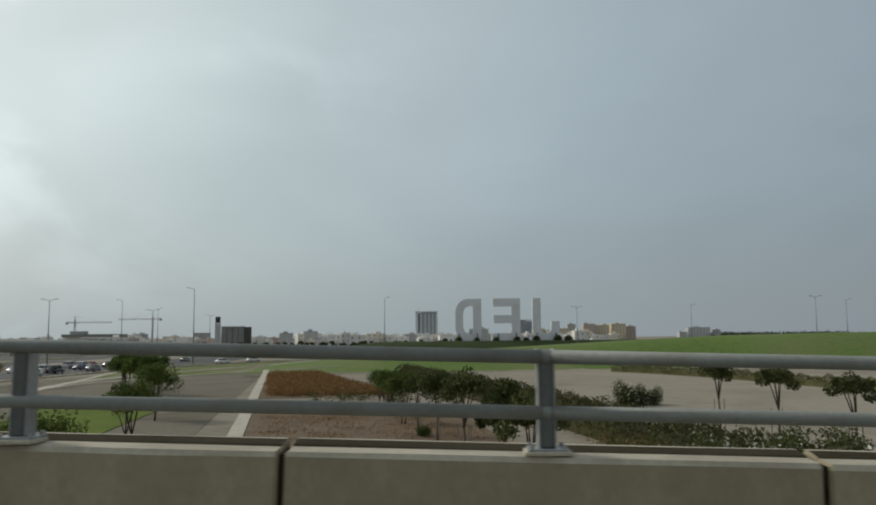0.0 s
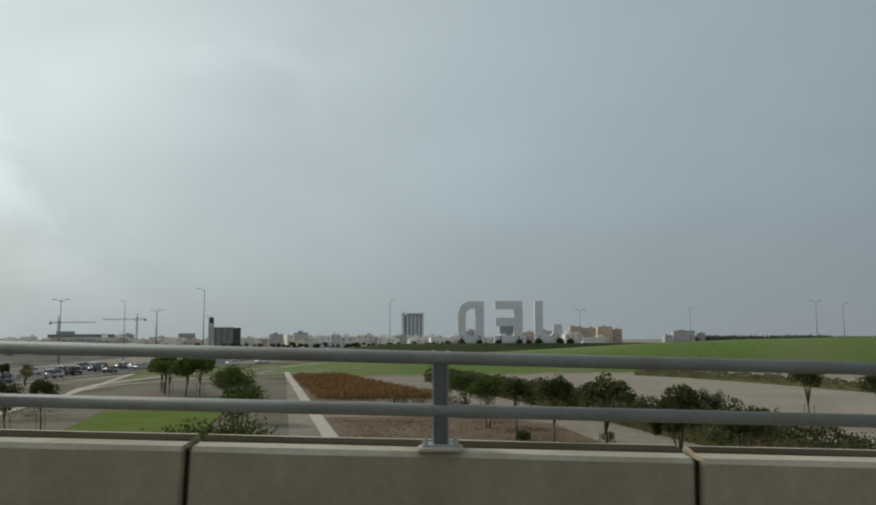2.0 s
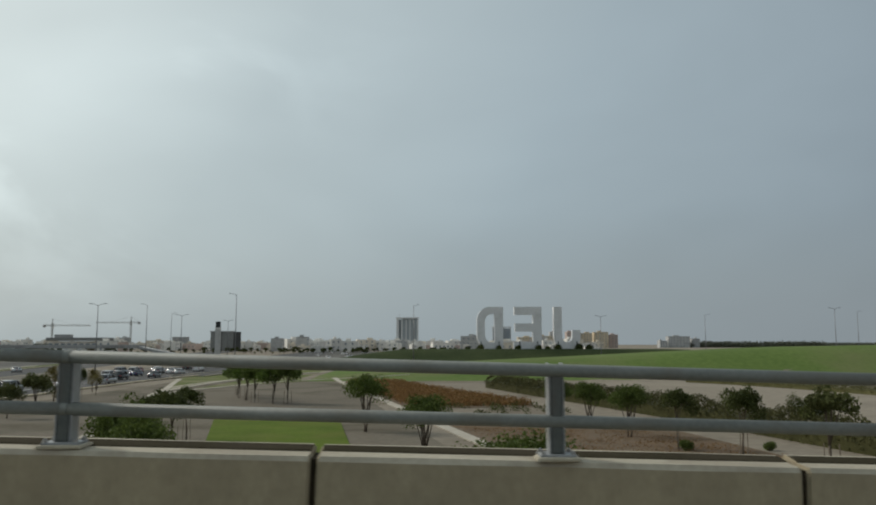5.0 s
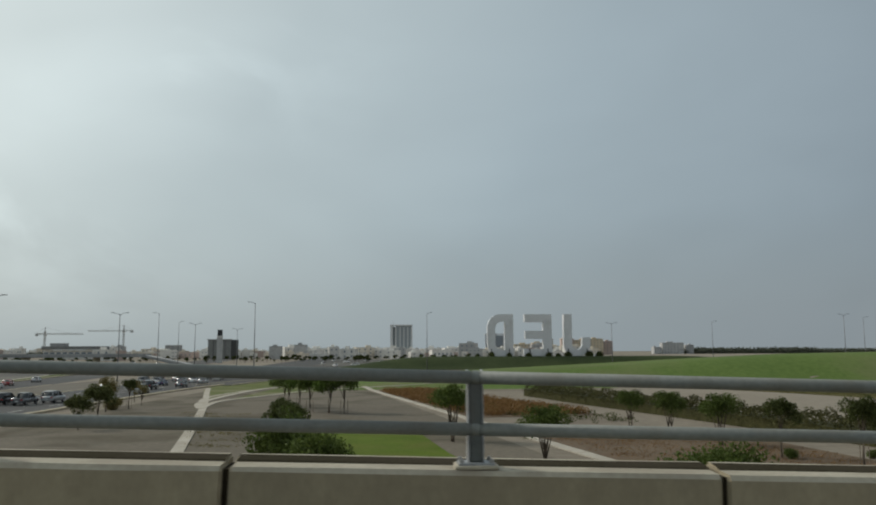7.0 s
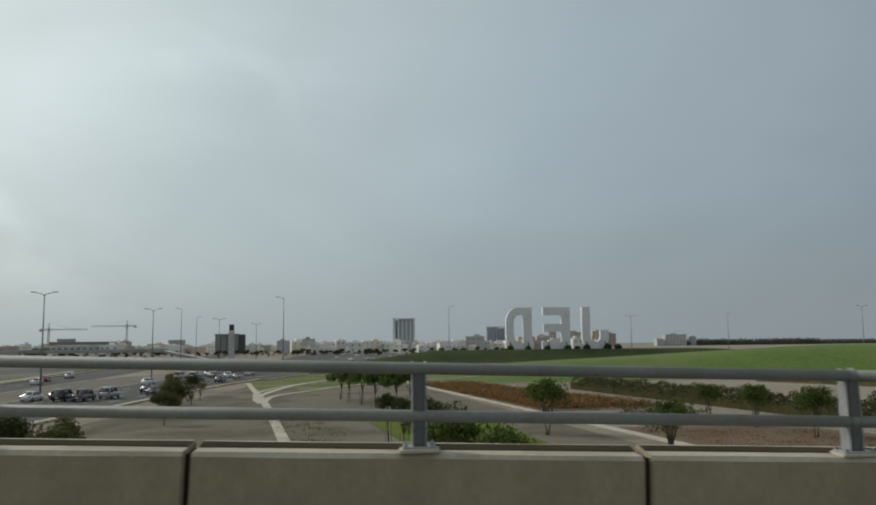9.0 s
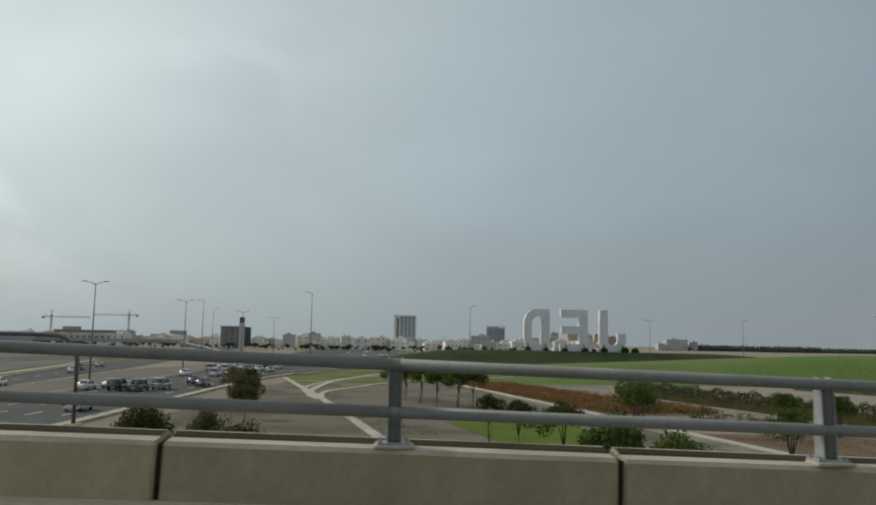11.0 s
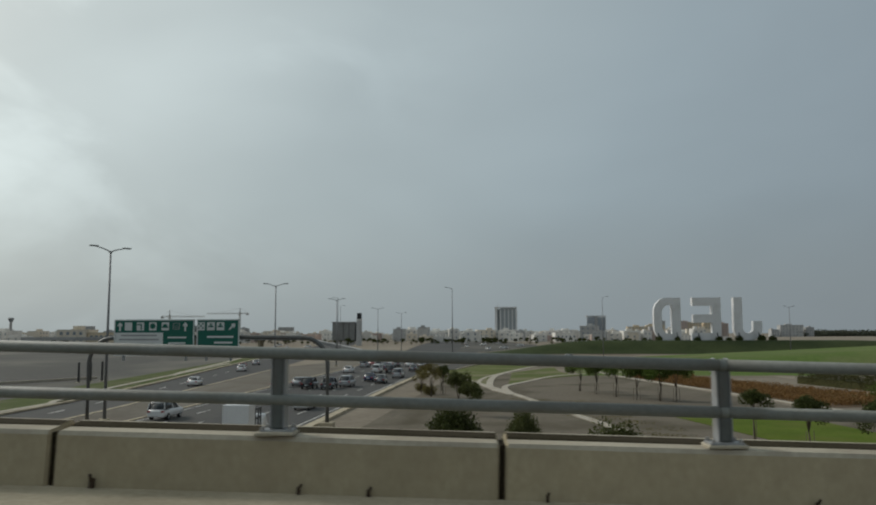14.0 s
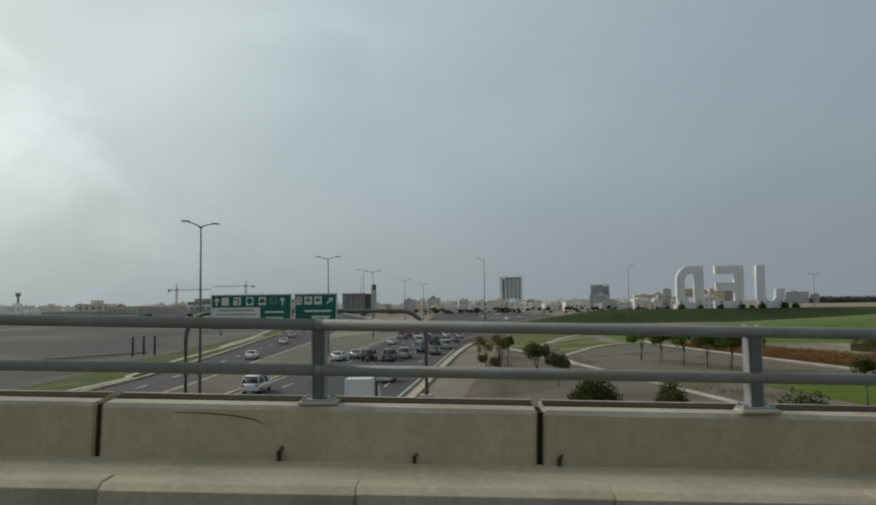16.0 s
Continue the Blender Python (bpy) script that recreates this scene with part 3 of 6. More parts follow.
# the dual carriageway that runs under the bridge
road = flat("road", [(-80.2, -160), (-99.5, -160), (-99.5, 60), (-100, 130), (-101, 200), (-104, 300), (-122, 560), (-136, 900), (-104, 900), (-86, 560), (-76, 300), (-73, 215), (-79.5, 150), (-80.2, 60)], 0.035, M["asphalt"], "dark asphalt carriageway with several queued lanes", "road", kind="structure")
road_far = flat("road", [(-106.5, -160), (-115.5, -160), (-115.5, 68), (-121, 120), (-137, 213), (-170, 420), (-235, 800), (-205, 800), (-150, 420), (-119, 195), (-110.5, 110), (-106.5, 60)], 0.035, M["asphalt"], "dark asphalt carriageway curving away beyond the median", "road", kind="structure")
flat("service_road", [(-121, -160), (-210, -160), (-600, 300), (-600, 520), (-330, 520), (-176, 420), (-144, 230), (-128, 120), (-122, 68)], 0.03, M["asphalt_old"], "wide dusty asphalt yard with pale worn areas", "road", kind="structure")
flat("median", [(-99.5, -160), (-106.5, -160), (-106.5, 60), (-110.5, 110), (-119, 195), (-104.5, 300), (-101, 200), (-100, 130)], 0.06, M["median_dust"], "pale dusty median between the carriageways", "median", thick=0.1)
flat("gore", [(-104.5, 300), (-119, 195), (-150, 420), (-152, 520), (-121, 540)], 0.05, M["sand"], "sandy gore between the diverging carriageways", "median", thick=0.08)
flat("verge", [(-116.4, -100), (-124.0, -100), (-124.4, 70), (-128.6, 100), (-132.5, 120), (-139.5, 170), (-147.5, 230), (-164, 330), (-156, 330), (-138.5, 218), (-122, 120), (-116.4, 66)], 0.10, M["median_grass"], "green grass strip beside the far carriageway", "grass")
strip("kerb", [(-80, -60), (-80, 60), (-79.3, 150), (-76, 190)], 0.9, 0.28, M["kerb"], "pale concrete kerb along the queued lanes", "kerb", 0.3)
strip("kerb", [(-99.6, -60), (-99.6, 60), (-100.1, 130), (-101.1, 200), (-104, 300)], 0.45, 0.18, M["kerb"], "pale concrete median kerb", "kerb", 0.2)
strip("kerb", [(-106.4, -60), (-106.4, 60), (-110.4, 110), (-118.9, 195)], 0.45, 0.18, M["kerb"], "pale concrete median kerb", "kerb", 0.2)
strip("kerb", [(-116, -60), (-116, 66), (-121.6, 120), (-137.9, 216), (-156, 330)], 0.6, 0.32, M["kerb"], "pale concrete kerb of the far carriageway", "kerb", 0.2)
strip("footway", [(-117.8, -60), (-118.0, 74), (-120.2, 95), (-125.6, 122), (-141.4, 222)], 0.9, 0.26, M["path"], "narrow pale footway through the grass strip", "path", 0.15)
strip("kerb", [(-151, 125), (-148, 130.5), (-141.2, 144.6)], 0.5, 0.55, M["path"], "low pale concrete barrier at the edge of the yard", "kerb", 0.55)
strip("footway", [(-130.5, 155), (-135.6, 176), (-143.2, 218), (-155.5, 275)], 1.3, 0.20, M["path"], "pale paved strip between the grass and the far carriageway", "path", 0.12)

flat("road", [(-84, 345), (-57, 352), (-38, 430), (-40, 560), (-60, 740), (-112, 740), (-90, 560)], 0.035, M["asphalt_old"], "pale dusty asphalt of the junction before the town", "road")

# lane markings on the carriageways
for x in (-95.6, -91.8, -88.0, -84.2):
    for i in range(15):
        y = 44 + i * 12
        part("lane_dash", ribbon(bmesh.new(), [Vector((x + 0.02 * max(0, y - 130), y, 0)), Vector((x + 0.02 * max(0, y + 4 - 130), y + 4, 0))], 0.22, 0.106, 0.02), M["marking"], road)
part("edge_line", ribbon(bmesh.new(), curve_through([(-81.4, -20), (-81.4, 60), (-80.9, 150)]), 0.2, 0.106, 0.02), M["marking"], road)
part("edge_line", ribbon(bmesh.new(), curve_through([(-98.7, -20), (-98.7, 60), (-99.1, 130), (-100, 200)]), 0.2, 0.106, 0.02), M["marking"], road)
for i in range(11):
    y = 40 + i * 13
    part("lane_dash", ribbon(bmesh.new(), [Vector((along(v, ((0, -111), (68, -111), (110, -115.5), (195, -128))), v, 0)) for v in (y, y + 4)], 0.22, 0.106, 0.02), M["marking"], road_far)

ramp_road = strip("ramp_road", [(-77.5, 186), (-73, 215), (-60, 245), (-28, 272), (30, 292), (110, 300)], 9.0, 0.16, M["asphalt_old"], "grey asphalt slip road bending behind the grass", "road", 0.12)
for d in (-4.3, 4.3):
    strip("kerb", [(-77.5 - d * 0.98, 186 + d * 0.1), (-73 - d * 0.95, 215 + d * 0.3), (-60 - d * 0.72, 245 + d * 0.68), (-28 - d * 0.45, 272 + d * 0.9), (30 - d * 0.2, 292 + d)], 0.4, 0.24, M["kerb"], "pale kerb of the slip road", "kerb", 0.2)

# garden paths
strip("path", [(-13.5, 40), (-16, 52), (-41.2, 170)], 1.15, 0.12, M["path"], "straight pale concrete path edge beside the shrub bed", "path", steps=12)
strip("path", [(-46, 44), (-50.2, 64.5), (-60.6, 112), (-71.8, 158), (-75, 172)], 1.05, 0.10, M["path"], "straight pale paved footpath across the gravel", "path")
strip("path", [(-60.6, 110), (-63.6, 122), (-64.2, 140), (-63.3, 160), (-59.8, 180), (-53, 206), (-40, 230)], 1.2, 0.11, M["path"], "pale paved footpath curving round the grass", "path")
strip("path", [(-60.4, 109), (-61.5, 126), (-57.6, 140), (-50.8, 160), (-42, 167), (-25, 171)], 1.0, 0.115, M["path"], "pale paved footpath looping towards the trees", "path")
strip("path", [(-63, 119), (-66, 134), (-65.5, 152), (-61, 176)], 0.7, 0.105, M["path"], "thin pale kerb beside the looping path", "path")

# ---- the bridge: deck, parapet and railing ----
BEND, RISE, TOP, BAY = -0.0010036, 0.0290, 7.0, 3.0


def at_bay(s, y=0.0, z=0.0):
    """A place beside the railing: s metres on, y across (out is positive), z over the top rail's line."""
    h = math.atan(BEND * s)
    return Vector((-s + math.sin(h) * y, BEND * s * s / 2 + math.cos(h) * y, TOP + RISE * s + z))


def bay_pose(s, y=0.0, z=0.0, tilt=True):
    """A local frame there: x points back along the bridge, y outwards."""
    h = -math.atan(BEND * s)
    return Matrix.Translation(at_bay(s, y, z)) @ Euler((0, math.atan(RISE) if tilt else 0, h)).to_matrix().to_4x4()


def sweep(bm, profile, s0, s1, step=3.0):
    """A profile in (y, z) run along the bridge."""
    rows = []
    count = int((s1 - s0) / step) + 1
    for i in range(count):
        s = s0 + (s1 - s0) * i / (count - 1)
        rows.append([bm.verts.new(at_bay(s, y, z)) for y, z in profile])
    n = len(profile)
    for a, b in zip(rows, rows[1:]):
        for j in range(n):
            bm.faces.new((a[j], a[(j + 1) % n], b[(j + 1) % n], b[j]))
    bm.faces.new(rows[0])
    bm.faces.new(rows[-1][::-1])
    bmesh.ops.recalc_face_normals(bm, faces=bm.faces)
    return bm


S0, S1 = -33, 114
WALL_TOP, WALL_FOOT, FRONT, BACK = -0.537, -0.915, -0.10, 0.27
tagged(part("bridge_deck", sweep(bmesh.new(), [(-0.84, -1.08), (-12.5, -1.12), (-12.5, -2.1), (-9, -3.2), (-3.5, -3.2), (0.30, -2.0), (0.30, WALL_FOOT - 0.02), (-0.80, WALL_FOOT - 0.03), (-0.80, -1.08)], S0, S1), M["deck"]), "dark asphalt bridge deck of a rising ramp", "bridge deck", kind="structure")
walk_kerb = tagged(part("bridge_kerb", sweep(bmesh.new(), [(FRONT + 0.03, WALL_FOOT), (-0.80, WALL_FOOT - 0.012), (-0.84, WALL_FOOT - 0.05), (-0.86, -1.11), (-0.75, -1.3), (FRONT + 0.03, -1.3)], S0, S1), M["kerb"]), "low pale concrete kerb walk below the parapet", "kerb", kind="structure")
parapet = tagged(part("parapet", sweep(bmesh.new(), [(FRONT + 0.045, WALL_FOOT - 0.1), (FRONT + 0.045, WALL_TOP - 0.03), (BACK - 0.04, WALL_TOP - 0.03), (BACK - 0.04, WALL_FOOT - 0.6)], S0, S1), M["filler"]), "low stained concrete bridge parapet in joined panels", "parapet", kind="structure")
tagged(part("bridge_wall", sweep(bmesh.new(), [(-12.2, -1.1), (-12.2, -0.3), (-12.45, -0.3), (-12.45, -1.1)], S0, S1), M["concrete"]), "plain concrete wall on the bridge's other side", "wall", kind="structure")
for s in (-28, -4, 20, 44, 66, 103):
    h = TOP + RISE * s - 3.15
    bm = bmesh.new()
    box(bm, (0, 0, h / 2), (1.4, 5.0, h), 0.15)
    ob = part("bridge_pier", bm, M["concrete"])
    p = at_bay(s, -6.2)
    ob.matrix_basis = Matrix.Translation((p.x, p.y, 0))
    tagged(ob, "plain concrete pier under the bridge deck", "bridge pier", kind="structure")
# ---- railing on the parapet ----
RAIL_GAP, RAIL_R = 0.3136, 0.040
railing = thing("bridge_railing", Matrix(), "grey painted steel railing with two round rails on the parapet", "railing")


def post_meshes():
    """A tapered steel post with cheek plates, its base plate and a bolt."""
    bm = bmesh.new()
    h = -WALL_TOP - 0.03
    lean = [(-0.040, 0.096, -h), (0.040, 0.096, -h), (0.040, -0.030, -h), (-0.040, -0.030, -h)]
    bm_low = [bm.verts.new((x, y, z)) for x, y, z in lean]
    bm_top = [bm.verts.new((x * 0.94, y * 0.8 + 0.012, 0.030)) for x, y, z in lean]
    bm.faces.new(bm_low)
    bm.faces.new(bm_top[::-1])
    for i in range(4):
        j = (i + 1) % 4
        bm.faces.new((bm_low[j], bm_low[i], bm_top[i], bm_top[j]))
    bmesh.ops.recalc_face_normals(bm, faces=bm.faces)
    bmesh.ops.bevel(bm, geom=list(bm.edges), offset=0.008, segments=2, affect="EDGES")
    # side plates paler than the post: their colour holds paint and sunlight
    cheek = bmesh.new()
    rim = [(-0.028, -h), (0.097, -h), (0.090, 0.047), (0.030, 0.047), (-0.010, 0.020)]
    sides = [[cheek.verts.new((x, y, z)) for y, z in rim] for x in (-0.005, 0.005)]
    cheek.faces.new(sides[0])
    cheek.faces.new(sides[1][::-1])
    for i in range(5):
        j = (i + 1) % 5
        cheek.faces.new((sides[0][j], sides[0][i], sides[1][i], sides[1][j]))
    bmesh.ops.recalc_face_normals(cheek, faces=cheek.faces)
    bmesh.ops.bevel(cheek, geom=list(cheek.edges), offset=0.002, segments=1, affect="EDGES")
    plate = boxed((0, 0.02, 0.020), (0.22, 0.17, 0.018), 0.005)
    pad = boxed((0, 0.018, 0.004), (0.265, 0.20, 0.022), 0.008)
    bmesh.ops.subdivide_edges(pad, edges=list(pad.edges), cuts=2, use_grid_fill=True)
    for v in pad.verts:
        v.co += Vector((noise.noise(v.co * 23), noise.noise(v.co * 19 + Vector((3, 0, 0))), 0.25 * noise.noise(v.co * 31))) * 0.016
    bolt = bmesh.new()
    tube(bolt, (0, 0, 0.02), (0, 0, 0.045), 0.016, sides=6)
    tube(bolt, (0, 0, 0.04), (0, 0, 0.052), 0.009, sides=8)
    collar = bmesh.new()
    tube(collar, (-0.022, 0, 0), (0.022, 0, 0), RAIL_R + 0.003, sides=20)
    return [shell(b, n, m) for b, n, m in ((bm, "post", M["steel_post"]), (plate, "base_plate", M["cheek"]), (pad, "mortar_pad", M["edge"]), (bolt, "bolt", M["bolt"]), (collar, "collar", M["steel"]), (cheek, "cheek_plate", M["cheek"]))]


post_me, plate_me, pad_me, bolt_me, collar_me, cheek_me = post_meshes()
for k in range(-10, 38):
    s = k * BAY
    post = part("post", post_me, None, railing)
    post.matrix_basis = bay_pose(s, 0, 0, False)
    plate = part("base_plate", plate_me, None, post)
    plate.matrix_basis = Matrix.Translation((0, 0, WALL_TOP))
    part("mortar_pad", pad_me, None, plate, "pale crumbling mortar pad").matrix_basis = Euler((0, 0, math.pi * (k % 2))).to_matrix().to_4x4()
    for x in (-0.044, 0.044):
        part("cheek_plate", cheek_me, None, post, "pale side plate with a sunlit tone").matrix_basis = Matrix.Translation((x, 0, 0))
    for x in (-0.09, 0.09):
        for y in (-0.045, 0.085):
            part("bolt", bolt_me, None, plate).matrix_basis = Matrix.Translation((x, y, 0))
    if k % 2 == 0:
        for z in (0.0, -RAIL_GAP):
            part("collar", collar_me, None, post).matrix_basis = Matrix.Translation((0, 0, z)) @ Euler((0, math.atan(RISE), 0)).to_matrix().to_4x4()
for z in (0.0, -RAIL_GAP):
    for k in range(-10, 38, 2):
        pts = [at_bay(s, 0, z) for s in (k * BAY + 0.003, k * BAY + 3, k * BAY + 6 - 0.003)]
        part("rail", bent_tube(bmesh.new(), pts, RAIL_R, 20), M["steel"], railing)

# ---- trees, shrubs and hedges ----


def leaf_mesh(name, centres, sizes, rng, material, flatness=0.0):
    """Many small leaf clumps, each a bent pair of faces of its own turn and size."""
    n = len(centres)
    c = np.asarray(centres, float)
    a = rng.normal(size=(n, 3))
    a[:, 2] *= 1 - flatness
    a /= np.linalg.norm(a, axis=1)[:, None]
    b = np.cross(a, rng.normal(size=(n, 3)))
    b /= np.linalg.norm(b, axis=1)[:, None]
    d = np.cross(a, b)
    s = np.asarray(sizes, float)[:, None]
    quad = np.stack([c - a * s * 0.62, c + b * s * 0.34 + d * s * 0.10, c + a * s * 0.62, c - b * s * 0.34 + d * s * 0.10], 1).reshape(-1, 3)
    i = np.arange(n) * 4
    faces = np.concatenate([np.stack([i, i + 1, i + 2], 1), np.stack([i, i + 2, i + 3], 1)])
    me = bpy.data.meshes.new(name)
    me.from_pydata(quad.tolist(), [], faces.tolist())
    me.materials.append(material)
    return me


def blob_points(rng, count, radii, shell_bias=0.55):
    """Points in an ellipsoid, more of them near its skin."""
    v = rng.normal(size=(count, 3))
    v /= np.linalg.norm(v, axis=1)[:, None]
    r = rng.random(count) ** (1 / 3)
    r = np.where(rng.random(count) < shell_bias, 0.62 + 0.5 * rng.random(count) ** 1.6, r)
    return v * r[:, None] * np.asarray(radii)


def make_tree(seed, height, spread_r, clear, material, label, lobes=9, leaves=221, leaf=0.198, stems=1, stakes=0, flatness=0.75, group="", name="tree"):
    """A tree: tapered trunk with limbs that reach into an uneven crown of lobes."""
    rng = np.random.default_rng(seed)
    root = thing(name, Matrix(), label, "tree", group)
    crown_h = height - clear
    tips = []
    for k in range(lobes):
        a = 2 * math.pi * (k * 0.618) + rng.uniform(-0.4, 0.4)
        r = spread_r * math.sqrt((k + 0.35) / lobes) * rng.uniform(0.65, 0.95)
        z = clear + crown_h * (0.28 + 0.55 * (1 - (r / spread_r) ** 2) * rng.uniform(0.6, 1.1) + 0.1 * rng.random())
        tips.append(Vector((r * math.cos(a), r * math.sin(a), min(z, height - 0.2 * crown_h))))
    bm = bmesh.new()
    base_r = 0.035 + 0.014 * height
    for st in range(stems):
        a = 2 * math.pi * st / max(1, stems)
        off = Vector((math.cos(a), math.sin(a), 0)) * (0.16 if stems > 1 else 0.0)
        fork = Vector((rng.uniform(-0.15, 0.15), rng.uniform(-0.15, 0.15), clear * rng.uniform(0.75, 0.95))) + off * 2
        mid = fork * 0.5 + Vector((rng.uniform(-0.08, 0.08), rng.uniform(-0.08, 0.08), 0))
        bent_tube(bm, [off - Vector((0, 0, 0.1)), mid, fork], [base_r, base_r * 0.8, base_r * 0.62], 8)
        for tip in tips[st::stems][:5]:
            elbow = fork.lerp(tip, 0.5) + Vector((0, 0, 0.12 * height * rng.uniform(0, 0.6)))
            bent_tube(bm, [fork, elbow, tip], [base_r * 0.5, base_r * 0.32, base_r * 0.12], 6)
    part("trunk", bm, M["bark"], root, "thin brown trunk with forking limbs")
    pts, sizes = [], []
    for tip in tips:
        lobe = spread_r * rng.uniform(0.24, 0.56)
        p = blob_points(rng, leaves, (lobe * rng.uniform(0.8, 1.3), lobe * rng.uniform(0.8, 1.3), lobe * flatness * rng.uniform(0.7, 1.2))) + np.array(tip)
        pts.append(p)
        sizes.append(rng.uniform(0.6, 1.25, leaves) * leaf)
    part("crown", leaf_mesh("crown", np.concatenate(pts), np.concatenate(sizes), rng, material), None, root)
    for k in range(stakes):
        a = 2 * math.pi * k / stakes + 0.4
        part("stake", tube(bmesh.new(), (0.45 * math.cos(a), 0.45 * math.sin(a), -0.05), (0.40 * math.cos(a), 0.40 * math.sin(a), clear * 0.95), 0.035, 0.03, 6), M["stake"], root, "thin wooden support stake")
    return root


def make_bush(seed, r, h, material, label, name="bush", lobes=7, leaves=620, leaf=0.15, ragged=0.25, core=True):
    rng = np.random.default_rng(seed)
    root = thing(name, Matrix(), label, "bush")
    pts, sizes = [], []
    for k in range(lobes):
        a, q = 2 * math.pi * k * 0.618, r * 0.55 * math.sqrt((k + 0.2) / lobes)
        z = h * (0.45 + rng.uniform(-ragged, ragged) * 0.6)
        p = blob_points(rng, leaves, (r * 0.62, r * 0.62, h * 0.45), 0.7) + np.array((q * math.cos(a), q * math.sin(a), z))
        p[:, 2] = np.maximum(p[:, 2], 0.05)
        pts.append(p)
        sizes.append(rng.uniform(0.6, 1.3, leaves) * leaf)
    part("foliage", leaf_mesh("foliage", np.concatenate(pts), np.concatenate(sizes), rng, material), None, root)
    if core:
        bm = bmesh.new()
        bmesh.ops.create_icosphere(bm, subdivisions=3, radius=1.0, matrix=Matrix.Translation((0, 0, h * 0.42)) @ Matrix.Diagonal((r * 0.6, r * 0.6, h * 0.34, 1)))
        for v in bm.verts:
            v.co *= 1 + 0.25 * noise.noise(v.co * 2.6 + Vector((seed, 0, 0)))
        part("inner_mass", bm, M["leaf_dark"], root, "dense dark inner foliage")
    bm = bmesh.new()
    for k in range(5):
        a = 2 * math.pi * k / 5
        bent_tube(bm, [(0.08 * math.cos(a), 0.08 * math.sin(a), -0.05), (r * 0.25 * math.cos(a), r * 0.25 * math.sin(a), h * 0.3), (r * 0.45 * math.cos(a), r * 0.45 * math.sin(a), h * 0.6)], [0.05, 0.035, 0.015], 6)
    part("stems", bm, M["bark"], root, "thin brown stems")
    return root


def put(proto, places, seed=1, turn=True):
    """Stands copies of a plant at (x, y, scale); the first place takes the plant itself."""
    rng = random.Random(seed)
    for i, (x, y, s) in enumerate(places):
        m = Matrix.Translation((x, y, land(x, y))) @ Euler((0, 0, rng.uniform(0, 6.28) if turn else 0)).to_matrix().to_4x4()
        ob = proto if i == 0 else copy_thing(proto, m)
        ob.matrix_basis = m @ Matrix.Diagonal((s, s, s * rng.uniform(0.94, 1.06), 1))


def hedge(name, pts, width, height, material, label, category, per_m=60, leaf=0.3, seed=0, ragged=0.3, core=None, extra=None):
    """A planted strip: a dark inner mass under a ragged coat of leaf clumps."""
    rng = np.random.default_rng(seed)
    line = curve_through(pts, 6)
    seg = [(b - a).length for a, b in zip(line, line[1:])]
    total = sum(seg)
    n = int(total * per_m)
    cum = np.concatenate([[0], np.cumsum(seg)])
    u = rng.random(n) * total
    k = np.clip(np.searchsorted(cum, u) - 1, 0, len(seg) - 1)
    p = np.array([(q.x, q.y) for q in line])
    f = ((u - cum[k]) / np.array(seg)[k])[:, None]
    c = p[k] * (1 - f) + p[k + 1] * f
    w = p[k + 1] - p[k]
    w /= np.linalg.norm(w, axis=1)[:, None]
    side = rng.uniform(-1, 1, n)
    rim = np.sqrt(1 - 0.75 * side ** 2)
    clump = 1 + ragged * (np.sin(u * 0.9 + seed) * 0.5 + np.sin(u * 2.3 + side * 3) * 0.35 + np.sin(u * 5.1 + side * 5 + 1) * 0.25)
    c = c + np.stack([-w[:, 1], w[:, 0]], 1) * (side * width / 2)[:, None]
    top = height * rim * clump
    z = np.where(rng.random(n) < 0.65, top * rng.uniform(0.82, 1.05, n), top * rng.random(n))
    z += np.array([land(x, y) for x, y in c])
    root = tagged(part(name, leaf_mesh(name, np.column_stack([c, z]), rng.uniform(0.6, 1.3, n) * leaf, rng, material), None), label, category, kind="stuff")
    bm = ribbon(bmesh.new(), line, width * 0.82, height * 0.55, height * 0.6)
    part("inner_mass", bm, core or M["leaf_dark"], root)
    return root


def bed(name, outline, height, material, label, category, count, leaf=0.28, seed=0, clump=1.6):
    """Low ground-cover plants in clumps over an area."""
    rng = np.random.default_rng(seed)
    o = np.array(outline, float)
    lo, hi = o.min(0), o.max(0)
    pts = []
    while len(pts) < count // 40:
        q = lo + rng.random(2) * (hi - lo)
        inside = False
        for a, b in zip(o, np.roll(o, -1, 0)):
            if (a[1] > q[1]) != (b[1] > q[1]) and q[0] < (b[0] - a[0]) * (q[1] - a[1]) / (b[1] - a[1]) + a[0]:
                inside = not inside
        if inside:
            pts.append(q)
    c, s = [], []
    for q in pts:
        h, r = height * rng.uniform(0.45, 1.2), clump * rng.uniform(0.5, 1.0)
        p = blob_points(rng, 40, (r, r, h * 0.5), 0.6) + np.array((*q, h * 0.42 + land(*q)))
        p[:, 2] = np.maximum(p[:, 2], 0.04)
        c.append(p)
        s.append(rng.uniform(0.6, 1.3, 40) * leaf)
    return tagged(part(name, leaf_mesh(name, np.concatenate(c), np.concatenate(s), rng, material), None), label, category, kind="stuff")


